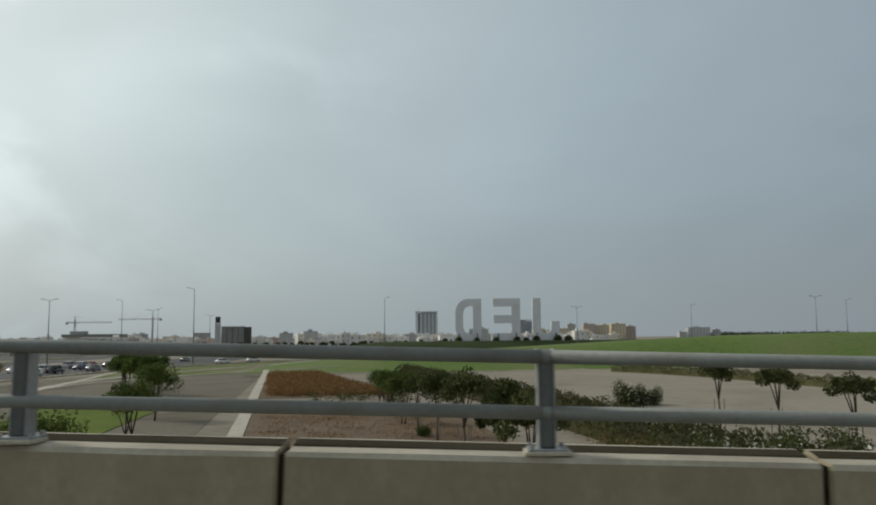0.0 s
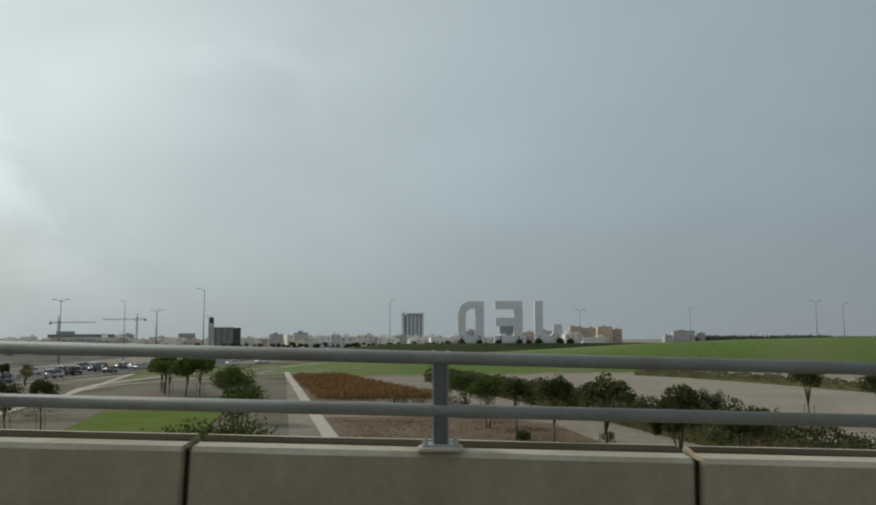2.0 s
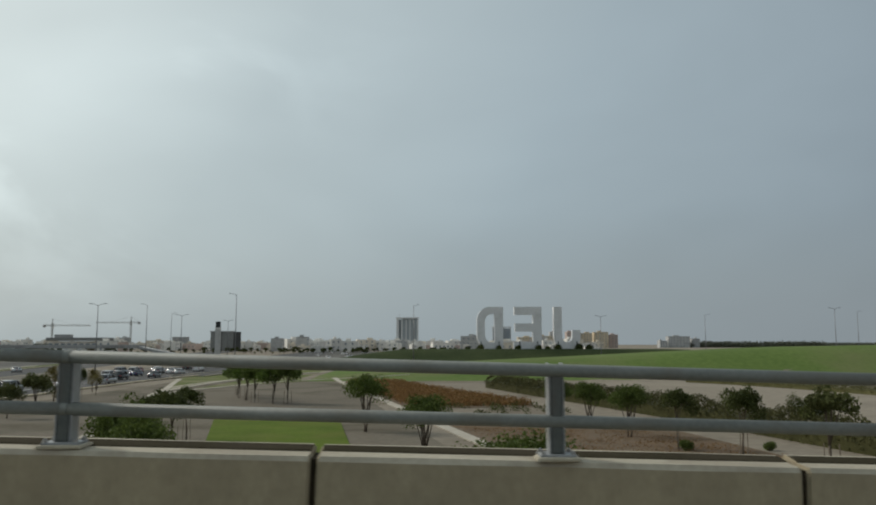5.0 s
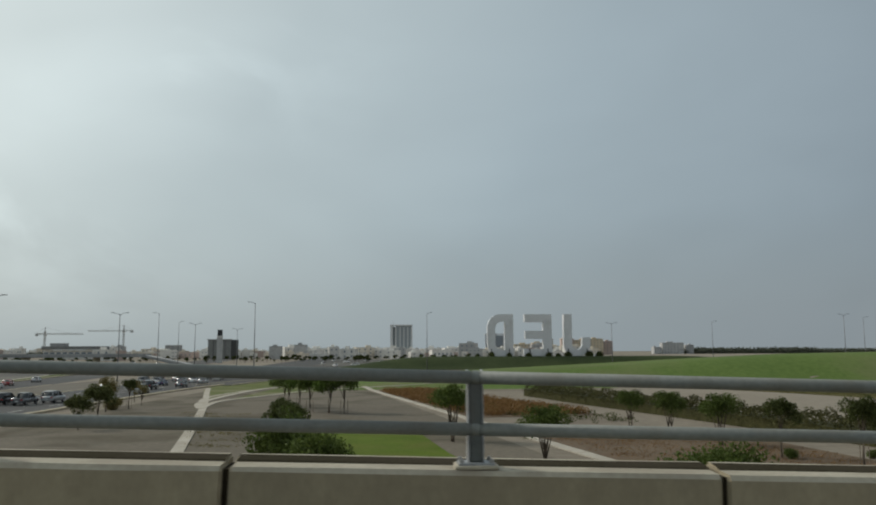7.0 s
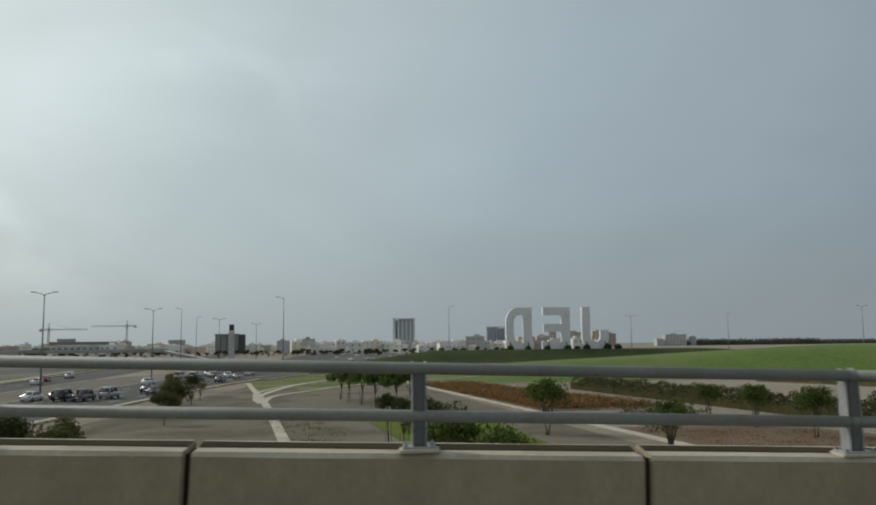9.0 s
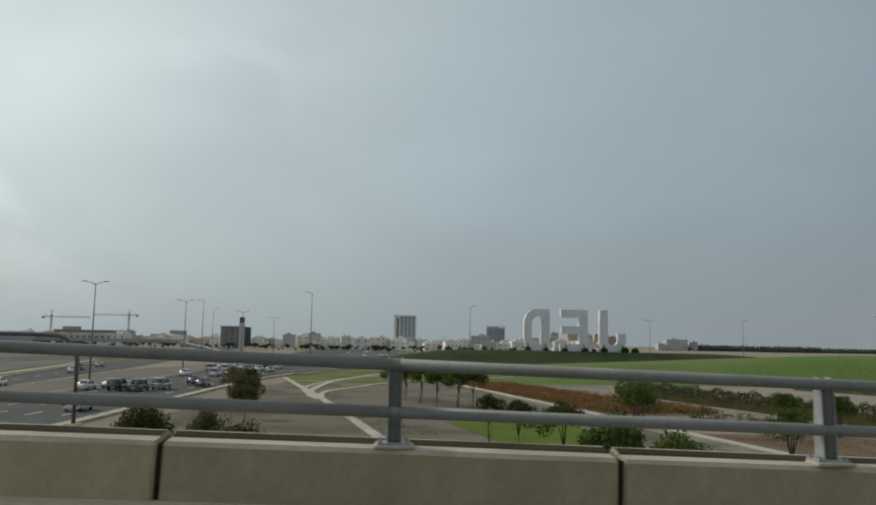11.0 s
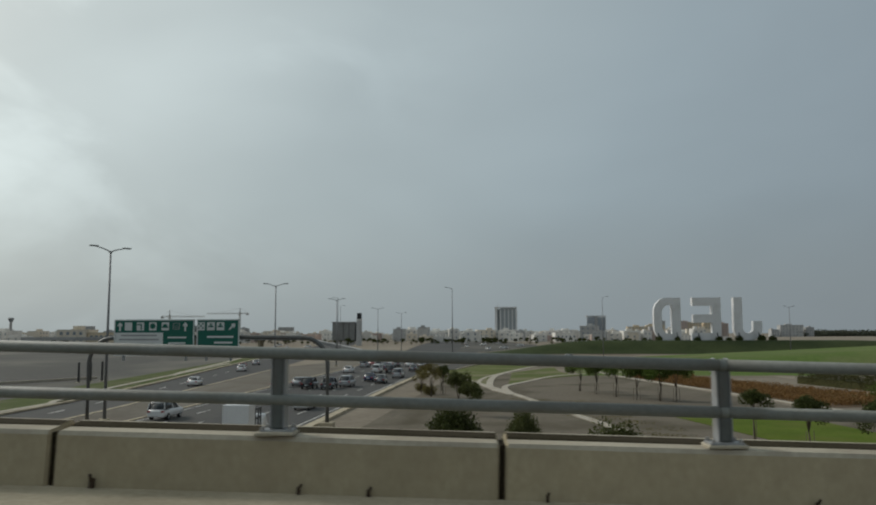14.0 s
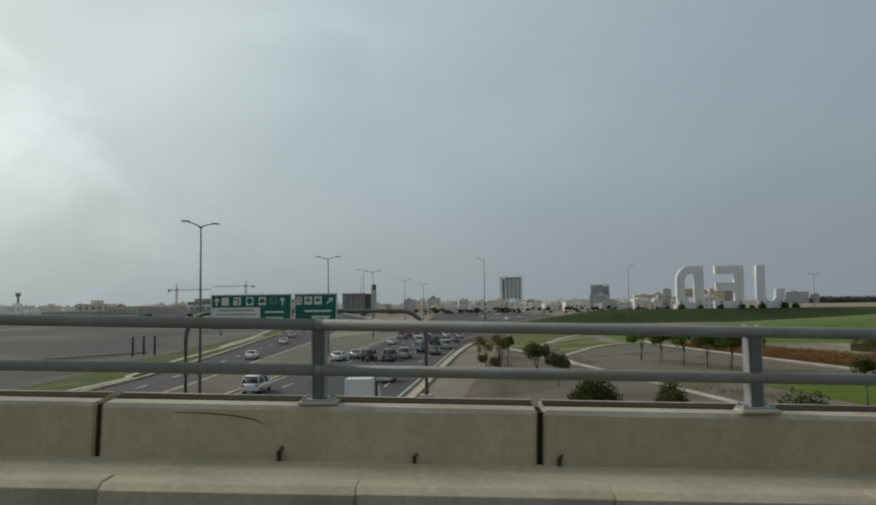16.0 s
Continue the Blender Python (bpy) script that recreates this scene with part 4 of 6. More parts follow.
# row of small umbrella-shaped trees behind the gravel
row = make_tree(11, 5.0, 1.7, 1.7, M["leaf_fresh"], "small umbrella-shaped street tree with mid-green leaves", lobes=12, leaves=260, leaf=0.21, flatness=0.8, group="trees in the garden row", stakes=2)
put(row, [(-50.1, 117.8, 1.02), (-46.2, 106.3, 1.1), (-41.4, 100.2, 1.08)], 5)
row2 = make_tree(12, 4.9, 1.8, 1.6, M["leaf"], "small umbrella-shaped street tree with dark green leaves", lobes=12, leaves=270, leaf=0.21, flatness=0.85, group="trees in the garden row", stakes=2)
put(row2, [(-48.3, 111.2, 1.04), (-44.1, 101.8, 1.08), (-39.4, 99.6, 1.12)], 6)

# bigger trees that stand near the bridge
near_a = make_tree(21, 5.7, 2.15, 1.3, M["leaf"], "leafy green tree with several thin trunks", lobes=15, leaves=360, leaf=0.165, stems=2, flatness=0.85, group="trees beside the ramp")
put(near_a, [(-27.0, 66.8, 0.96), (-21.8, 48.1, 0.84), (-4.7, 62.3, 0.80), (-6.3, 70.5, 0.75), (-7.9, 78.5, 0.7)], 7)
near_b = make_tree(22, 5.4, 1.4, 2.4, M["leaf_dark"], "dark green bushy tree on a thin trunk", lobes=12, leaves=300, leaf=0.165, stems=1, stakes=2, flatness=1.05, group="trees beside the ramp")
put(near_b, [(-1.5, 46.2, 0.9), (-3.1, 54.4, 0.82), (-41.1, 61.2, 0.83), (-39.7, 53.0, 0.86), (-38.1, 44.7, 0.93), (-70.5, 110, 0.8)], 8)
near_c = make_tree(23, 5.4, 1.25, 2.4, M["leaf_olive"], "thin olive-green tree tied to wooden stakes", lobes=11, leaves=210, leaf=0.165, stems=1, stakes=3, flatness=0.95, group="trees beside the ramp")
put(near_c, [(0.1, 38.3, 1.08), (19.5, 57, 0.98), (20.7, 49, 1.0), (21.7, 41, 1.02), (2.3, 24.8, 0.98)], 9)
hump = make_tree(25, 5.3, 1.2, 2.0, M["leaf_dark"], "dense dark rounded tree close to the ramp", lobes=14, leaves=420, leaf=0.15, stems=1, stakes=2, flatness=0.9, group="trees beside the ramp")
put(hump, [(1.6, 30.5, 1.0)], 19)
pale = make_tree(24, 5.2, 1.6, 1.2, M["leaf_dry"], "slim tree with dry yellowish leaves", lobes=10, leaves=170, leaf=0.175, flatness=1.1)
put(pale, [(-71.8, 105, 0.95), (-73.8, 111, 0.75), (-75.2, 126, 0.7), (-71.4, 118, 0.65)], 10)

olive = make_tree(26, 4.4, 1.9, 0.9, M["leaf_olive"], "bushy olive-green tree on bare gravel", lobes=14, leaves=300, leaf=0.18, flatness=0.95, group="trees beside the ramp")
put(olive, [(-67.1, 90.0, 1.0), (-65.2, 80.0, 0.82)], 20)

# rounded shrubs below the bridge
dome = make_bush(31, 1.9, 3.9, M["leaf_dark"], "large rounded dark green shrub below the bridge", leaves=1150, leaf=0.165)
put(dome, [(-64.9, 46.3, 1.08)], 11)
leafy_tree = make_tree(27, 4.9, 1.75, 1.1, M["leaf"], "bushy mid-green tree with a pale thin trunk", lobes=15, leaves=420, leaf=0.17, flatness=1.0, group="trees beside the ramp")
put(leafy_tree, [(-36.9, 36.0, 0.98), (-34.9, 32.5, 0.88)], 24)
slim = make_bush(38, 1.15, 4.5, M["leaf_olive"], "tall slim olive-green shrub below the bridge", lobes=8, leaves=900)
put(slim, [(-60.2, 44.6, 0.94), (-60.9, 43.4, 0.86)], 17)
broad = make_bush(39, 1.45, 4.6, M["leaf_olive"], "broad rounded olive-green shrub close to the bridge", lobes=9, leaves=1500, ragged=0.12)
put(broad, [(-56.0, 33.1, 1.02)], 18)
loose = make_bush(33, 1.7, 3.4, M["leaf_dark"], "tall loose dark green shrub with dry brownish tips beside the ramp", lobes=9, leaf=0.145, leaves=640, ragged=0.6, core=False)
rng = np.random.default_rng(40)
part("dry_tips", leaf_mesh("dry_tips", blob_points(rng, 420, (1.9, 1.9, 1.3), 0.95) + np.array((0, 0, 2.1)), rng.uniform(0.10, 0.2, 420), rng, M["leaf_brown"]), None, loose, "dry reddish brown leaf tips")
put(loose, [(4.4, 33, 0.62), (6.8, 35, 0.66), (6.2, 27, 0.62), (9.0, 36, 0.66)], 13)
young = make_bush(37, 1.9, 3.6, M["leaf"], "tall leafy green shrub close to the bridge", lobes=10, leaf=0.145, leaves=1300, ragged=0.5, core=False)
put(young, [(-19.3, 26.8, 1.04), (-18.2, 28, 1.06), (-17.4, 28.4, 1.0)], 16)
dry_bush = make_bush(34, 1.2, 1.5, M["leaf_dry"], "low dry yellow-brown shrub on gravel", lobes=5, leaves=420, core=False)
put(dry_bush, [(-72.3, 108.5, 0.9), (-74.4, 116, 0.8)], 14)
flowering = make_bush(35, 1.6, 2.9, M["leaf_olive"], "shrub with pale flowers and olive leaves", lobes=8, leaf=0.15, leaves=640, ragged=0.5, core=False)
rng = np.random.default_rng(36)
part("blossom", leaf_mesh("blossom", blob_points(rng, 240, (1.7, 1.7, 1.5), 0.95) + np.array((0, 0, 1.4)), rng.uniform(0.12, 0.26, 240), rng, M["bloom"]), None, flowering, "small pale cream flowers")
put(flowering, [(9.5, 27, 0.95), (12.5, 29, 0.95), (15.8, 28, 1.0), (18.8, 30, 0.95), (22.5, 29, 0.95), (11, 32, 0.9), (14.2, 32.5, 0.95), (17.6, 33.5, 0.92), (21, 34, 0.95), (25.5, 31, 0.95), (8.0, 30, 0.85), (16.9, 78, 0.8), (18.5, 78.8, 0.7), (20.0, 79.0, 0.6)], 15)

# hedges and planted beds
hedge("hedge", [(-9.3, 138), (-7, 128.5), (-3, 112), (2.5, 91), (7, 72), (10.5, 54), (13.4, 40), (15.5, 27)], 4.2, 2.1, M["leaf_hedge"], "long ragged dark olive hedge", "hedge", 330, 0.2, 1, 0.3, core=M["leaf_hedge"])
hedge("hedge", [(32, 157), (38, 146), (44, 130), (50, 104), (54, 84), (57, 60)], 3.6, 1.3, M["leaf_straw"], "low yellowish green planted strip across the sand", "hedge", 200, 0.2, 2, 0.35, core=M["leaf_straw"])
bed("brown_shrub_bed", [(-37, 156), (-28, 158), (-20, 132), (-8, 96), (-23, 94)], 1.0, M["leaf_brown"], "dense rust-brown dry ground shrubs in a long bed", "shrub bed", 60000, 0.2, 4, 1.3)
bed("weeds", [(-24, 110), (-10, 108), (-4, 84), (-16, 82)], 0.8, M["leaf_olive"], "scattered low olive weeds on bare dirt", "weeds", 2600, 0.18, 5, 0.9)
bed("dry_weeds", [(-18, 70), (-2, 68), (4, 46), (-13, 46)], 0.3, M["leaf_brown"], "scattered low brown dry weeds on dark soil", "weeds", 9000, 0.09, 6, 1.6)
bed("dry_weeds", [(-61, 104), (-52, 100), (-44.5, 62), (-49, 62), (-56, 88)], 0.25, M["leaf_dry"], "sparse low dry weeds on grey gravel", "weeds", 2600, 0.10, 8, 1.5)
tuft = make_bush(41, 0.8, 0.9, M["leaf"], "low spreading green weed tuft on bare soil", name="weed_tuft", lobes=5, leaves=260, leaf=0.12, ragged=0.5, core=False)
put(tuft, [(-2.7, 53.9, 0.75), (3.4, 53.8, 0.65)], 21)
# ---- the giant letters on the berm, seen from behind ----
BERM_Y, BERM_Z, CAP = 333.0, 5.15, 18.0


def arc(cx, cz, rx, rz, a0, a1, n=14):
    return [(cx + rx * math.cos(radians(a0 + (a1 - a0) * i / n)), cz + rz * math.sin(radians(a0 + (a1 - a0) * i / n))) for i in range(n + 1)]


def ring(bm, outer, inner, depth):
    """A closed band between two outlines of equal count in the x-z plane, given a depth along y."""
    loops = [[bm.verts.new((x, y, z)) for x, z in line] for y in (0, depth) for line in (outer, inner)]
    n = len(outer)
    for a, b in ((0, 1), (1, 3), (3, 2), (2, 0)):
        for i in range(n):
            j = (i + 1) % n
            bm.faces.new((loops[a][i], loops[a][j], loops[b][j], loops[b][i]))
    bmesh.ops.recalc_face_normals(bm, faces=bm.faces)
    return bm


def letter(name, body, feet, x, label):
    """A hollow-looking clad letter on a plinth, propped from behind by steel braces."""
    root = thing(name, Matrix.Translation((x, BERM_Y, BERM_Z)), label, "giant letter", "giant letters on the berm")
    part("body", body, M["letter"], root)
    part("plinth", boxed((5.5, 1.6, -0.2), (13.0, 4.6, 0.5), 0.08), M["kerb"], root, "pale concrete plinth")
    for foot in feet:
        brace = bmesh.new()
        bent_tube(brace, [(foot, 0.1, 0.3), (foot, -2.6, 0.1), (foot, 0.1, 3.4)], 0.2, 8)
        part("brace", brace, M["dark_pole"], root, "dark steel brace")
    return root


d_outer = [(11.0, 0), (11.0, CAP)] + arc(5.4, CAP - 6.0, 5.4, 6.0, 90, 180) + arc(5.4, 6.0, 5.4, 6.0, 180, 270)
d_inner = [(7.4, 3.0), (7.4, CAP - 3.0)] + arc(6.3, CAP - 6.2, 3.0, 3.2, 90, 180) + arc(6.3, 6.2, 3.0, 3.2, 180, 270)
letter("letter_d", ring(bmesh.new(), d_outer, d_inner, 3.2), (1.6, 9.2), 0.5, "giant white clad letter D seen from behind, on the berm")
e_line = [(0, 0), (11.8, 0), (11.8, CAP), (0.3, CAP), (0.3, CAP - 3.3), (8.2, CAP - 3.3), (8.2, 11.0), (0.6, 11.0), (0.6, 7.6), (8.2, 7.6), (8.2, 3.4), (0, 3.4)]
letter("letter_e", prism(bmesh.new(), e_line, 3.2), (2.4, 10.0), 16.0, "giant white clad letter E seen from behind, on the berm")
j_line = [(3.4, CAP), (0, CAP), (0, 5.0)] + arc(5.6, 5.2, 5.6, 5.2, 182, 358, 22) + [(11.2, 8.2), (7.9, 8.2)] + arc(5.6, 5.2, 2.2, 2.0, 0, -180, 14)
letter("letter_j", prism(bmesh.new(), j_line, 3.2), (1.7, 9.6), 33.0, "giant white clad letter J seen from behind, on the berm")
# ---- the skyline ----


def window_grid(root, w, d, h, cols, floors, material, face=-1, size=(1.6, 1.7)):
    """Windows as small recessed-looking units on the face towards the road."""
    me = shell(boxed((0, 0, 0), (size[0], 0.25, size[1]), 0.04), "window", material)
    for i in range(cols):
        for j in range(floors):
            ob = part("window", me, None, root)
            ob.matrix_basis = Matrix.Translation(((i + 0.5) / cols * w - w / 2, face * d / 2, (j + 0.62) / floors * h))


def make_house(seed, w, d, h, wall, label, cols, floors, category="building", group="low houses of the town", cap=True, tank=True):
    rng = random.Random(seed)
    root = thing("house", Matrix(), label, category, group)
    bm = boxed((0, 0, h / 2), (w, d, h), 0.12)
    part("wall", bm, wall, root)
    bm = bmesh.new()
    for x, y, a, b in ((0, -d / 2 + 0.15, w, 0.3), (0, d / 2 - 0.15, w, 0.3), (-w / 2 + 0.15, 0, 0.3, d - 0.6), (w / 2 - 0.15, 0, 0.3, d - 0.6)):
        box(bm, (x, y, h + 0.45), (a + 0.06, b + 0.06, 0.9))
    part("roof_parapet", bm, wall, root)
    if cap:
        part("stair_tower", boxed((w * rng.uniform(-0.25, 0.25), d * 0.1, h + 1.5), (w * 0.28, d * 0.35, 3.0), 0.1), wall, root)
    if tank:
        bm = bmesh.new()
        tube(bm, (w * 0.3, d * 0.1, h), (w * 0.3, d * 0.1, h + 2.0), 0.9, sides=10)
        part("water_tank", bm, M["grey_wall"], root)
    window_grid(root, w * 0.9, d, h, cols, floors, M["window"])
    return root


protos = [
    make_house(8, 15, 13, 8, M["white_wall"], "plain white house with small windows", 2, 2, tank=False),
    make_house(9, 24, 13, 7, M["white_wall"], "long low white building with small windows", 5, 1, cap=False),
    make_house(1, 16, 14, 9, M["white_wall"], "low white rendered house with flat roof", 2, 2),
    make_house(2, 22, 15, 12, M["cream_wall"], "cream rendered apartment house with flat roof", 3, 3),
    make_house(3, 14, 12, 7, M["cream_wall"], "small cream house with flat roof", 2, 1, tank=False),
    make_house(4, 28, 16, 10, M["white_wall"], "wide white building with rows of dark windows", 4, 2),
    make_house(5, 18, 14, 15, M["grey_wall"], "grey rendered apartment block with flat roof", 3, 3),
    make_house(6, 20, 14, 8, M["pink_wall"], "pinkish rendered villa with flat roof", 3, 1, cap=False),
    make_house(7, 12, 12, 11, M["white_wall"], "narrow white house with a stair tower", 2, 2),
]
rng = random.Random(77)
used = [0] * len(protos)
spots = []
for i in range(520):
    bearing = rng.uniform(-36, 13) if i < 480 else rng.uniform(-52, -36)
    dist = rng.choice((800, 850, 900, 960, 1040, 1130, 1240, 1360, 1500)) + rng.uniform(-35, 35)
    spots.append((-35 + dist * math.sin(radians(bearing)), dist * math.cos(radians(bearing))))
town = bmesh.new()
placed = 0
for x, y in sorted(spots, key=lambda p: p[0] ** 2 + p[1] ** 2):
    if -470 < x < -325 and y < 940 or -300 < x < -170 and y < 900 or (-120 < x < 20 and y > 1500):
        continue
    k = rng.choice((0, 0, 1, 1, 2, 2, 3, 4, 5, 5, 6, 7, 8, 8))
    m = Matrix.Translation((x, y, 0)) @ Euler((0, 0, radians(rng.choice((0, 0, 90, 12, -15)) if rng.random() < 0.5 else rng.uniform(-25, 25)))).to_matrix().to_4x4()
    s = rng.uniform(0.6, 1.0)
    size = Matrix.Diagonal((s, s, s * rng.uniform(0.75, 1.2), 1))
    placed += 1
    if placed <= 285:
        ob = protos[k] if used[k] == 0 else copy_thing(protos[k], m)
        used[k] += 1
        ob.matrix_basis = m @ size
    else:
        w, h = rng.uniform(12, 24), rng.uniform(7, 13)
        first_face = len(town.faces)
        box(town, (0, 0, h / 2), (w, 13, h), 0, m @ size)
        box(town, (w * rng.uniform(-0.25, 0.25), 1, h + 1.3), (w * 0.28, 5, 2.6), 0, m @ size)
        town.faces.ensure_lookup_table()
        for f in town.faces[first_face:]:
            f.material_index = k % 2
        first_face = len(town.faces)
        for i in range(3):
            box(town, (w * (i - 1) * 0.3, -6.5, h * 0.6), (1.7, 0.3, 1.8), 0, m @ size)
        town.faces.ensure_lookup_table()
        for f in town.faces[first_face:]:
            f.material_index = 2
tagged(part("far_houses", shell(town, "far_houses", [M["white_wall"], M["cream_wall"], M["window"]]), None), "far rows of small pale flat-roofed houses", "buildings", kind="stuff")

# tall pale office tower with a framed front
tower = thing("office_tower", Matrix.Translation((-57, 1758, 0)) @ Matrix.Diagonal((0.89, 1, 1, 1)), "tall pale office tower with vertical glass bays", "tower")
part("core", boxed((4, 9, 30), (42, 18, 60), 0.3), M["tower_glass"], tower, "dark grey glass curtain wall")
part("frame", boxed((-26, 8, 32), (6, 20, 64), 0.2), M["tower_frame"], tower, "pale side wall standing off the glass")
part("link", boxed((-20, 12, 30), (7, 10, 60), 0.2), M["grey_glass"], tower, "shaded recess beside the side wall")
part("roof_slab", boxed((-2, 8, 63.2), (56, 22, 2.6), 0.2), M["tower_frame"], tower, "pale roof slab")
part("crown", boxed((4, 9, 61), (38, 14, 2.4), 0.2), M["tower_glass"], tower, "dark recessed top storey")
for x, w in ((-15.5, 3.0), (-5.0, 2.2), (4.5, 2.2), (14.0, 2.2), (23.5, 4.0)):
    part("fin", boxed((x, -0.8, 29.5), (w, 2.8, 59), 0.15), M["tower_frame"], tower, "pale vertical fin")
for z in range(8, 58, 7):
    part("floor_band", boxed((4, -0.1, z), (41, 0.4, 0.7)), M["grey_glass"], tower)
part("podium", boxed((4, 2, 5), (84, 30, 10), 0.3), M["white_wall"], tower, "low white podium")
part("mast", tube(bmesh.new(), (-22, 8, 63), (-22, 8, 74), 0.5, 0.2, 8), M["grey_wall"], tower)

# blue glass office block
block = thing("office_block", Matrix.Translation((222, 2520, 0)) @ Matrix.Diagonal((0.76, 1, 1, 1)), "blue-grey glass office block with paired wings", "tower")
part("wing", boxed((-22, 8, 28), (30, 24, 56), 0.3), M["blue_glass"], block)
part("wing", boxed((20, 12, 27), (34, 24, 54), 0.3), M["blue_glass"], block)
part("link", boxed((0, 12, 29), (20, 18, 58), 0.3), M["tower_frame"], block, "pale central link")
part("roof_slab", boxed((0, 10, 58.5), (80, 26, 2.4), 0.2), M["grey_wall"], block)
for x in (-37, -7, 3, 37):
    part("fin", boxed((x, -2, 28), (2.6, 3, 56)), M["tower_frame"], block)
for z in range(6, 56, 6):
    part("floor_band", boxed((0, -4.3, z), (76, 0.6, 1.2)), M["grey_wall"], block)

# ochre apartment blocks behind the letters
for x, y, w, h, wall in ((132, 1190, 30, 16, "ochre_wall"), (160, 1205, 26, 18, "ochre_wall"), (182, 1200, 18, 13, "cream_wall"), (224, 1330, 20, 26, "pink_wall"), (246, 1340, 26, 24, "ochre_wall"), (276, 1350, 24, 26, "ochre_wall"), (300, 1370, 18, 22, "pink_wall"), (205, 1400, 14, 27, "grey_wall")):
    b = make_house(int(x), w, 16, h, M[wall], "ochre rendered apartment block" if "ochre" in wall else "tall rendered apartment block", max(3, int(w / 5)), max(3, int(h / 4)), group="apartment blocks behind the letters")
    b.matrix_basis = Matrix.Translation((x, y, 0))
for x, y, w, h in ((452, 1490, 40, 20), (487, 1500, 14, 16), (420, 1480, 14, 12)):
    b = make_house(int(x), w, 18, h, M["grey_wall"], "grey distant block with dark window bands", max(3, int(w / 6)), 4, group="distant grey blocks", tank=False)
    b.matrix_basis = Matrix.Translation((x, y, 0))

# dark billboard box and the tall pylon in front of it
sign_box = thing("billboard_box", Matrix.Translation((-233, 838.5, 0)) @ Euler((0, 0, radians(-14))).to_matrix().to_4x4(), "dark grey building-sized box clad with panels", "billboard")
part("front", boxed((0, 0, 10), (26, 0.8, 19)), M["board"], sign_box, "grey panelled front")
part("body", boxed((0, 8.5, 10), (26.6, 16, 20), 0.2), M["board_side"], sign_box)
for x in (-6.6, 0, 6.6):
    part("seam", boxed((x, -0.5, 10), (0.35, 0.3, 19)), M["board_side"], sign_box)
part("rim", boxed((0, 0, 20.2), (27.6, 2.0, 0.9)), M["grey_wall"], sign_box)
pylon = thing("sign_pylon", Matrix.Translation((-162.5, 545.5, 0)), "tall slim grey advertising pylon", "pylon")
part("shaft", boxed((0, 0, 9.5), (3.6, 1.6, 19), 0.1), M["grey_wall"], pylon)
part("head", boxed((0, 0, 20.6), (3.0, 1.8, 4.0), 0.1), M["board_side"], pylon, "dark top panel")
part("band", boxed((0, -0.85, 17.8), (3.7, 0.2, 0.8)), M["white_wall"], pylon)

# cream and brown blocks beyond the yard
b = make_house(401, 17, 14, 10.2, M["cream_wall"], "cream rendered three-storey building beyond the yard", 4, 3, group="blocks beyond the yard", tank=False)
b.matrix_basis = Matrix.Translation((-303, 430, 0))
for x, w, h, wall in ((-285, 19, 8.6, "ochre_wall"), (-264, 21, 8.2, "pink_wall")):
    b = make_house(int(-x), w, 14, h, M[wall], "low brownish building with dark window bands beyond the yard", 6, 2, group="blocks beyond the yard", cap=False, tank=False)
    b.matrix_basis = Matrix.Translation((x, 432, 0))

# long terminal hall
hall = thing("terminal_hall", Matrix.Translation((-392, 868, 0)), "long low grey hall with a dark flat roof", "building")
part("wall", boxed((0, 0, 5), (58, 26, 10), 0.2), M["white_wall"], hall)
part("roof", boxed((0, -1, 12.2), (60, 30, 3.4), 0.3), M["board"], hall, "dark overhanging roof")
for i in range(9):
    part("window", boxed((-26 + i * 6.5, -13.1, 5.2), (4.4, 0.3, 5)), M["window"], hall)
part("plant_room", boxed((-20, 4, 15.6), (16, 10, 3.4), 0.2), M["grey_wall"], hall)


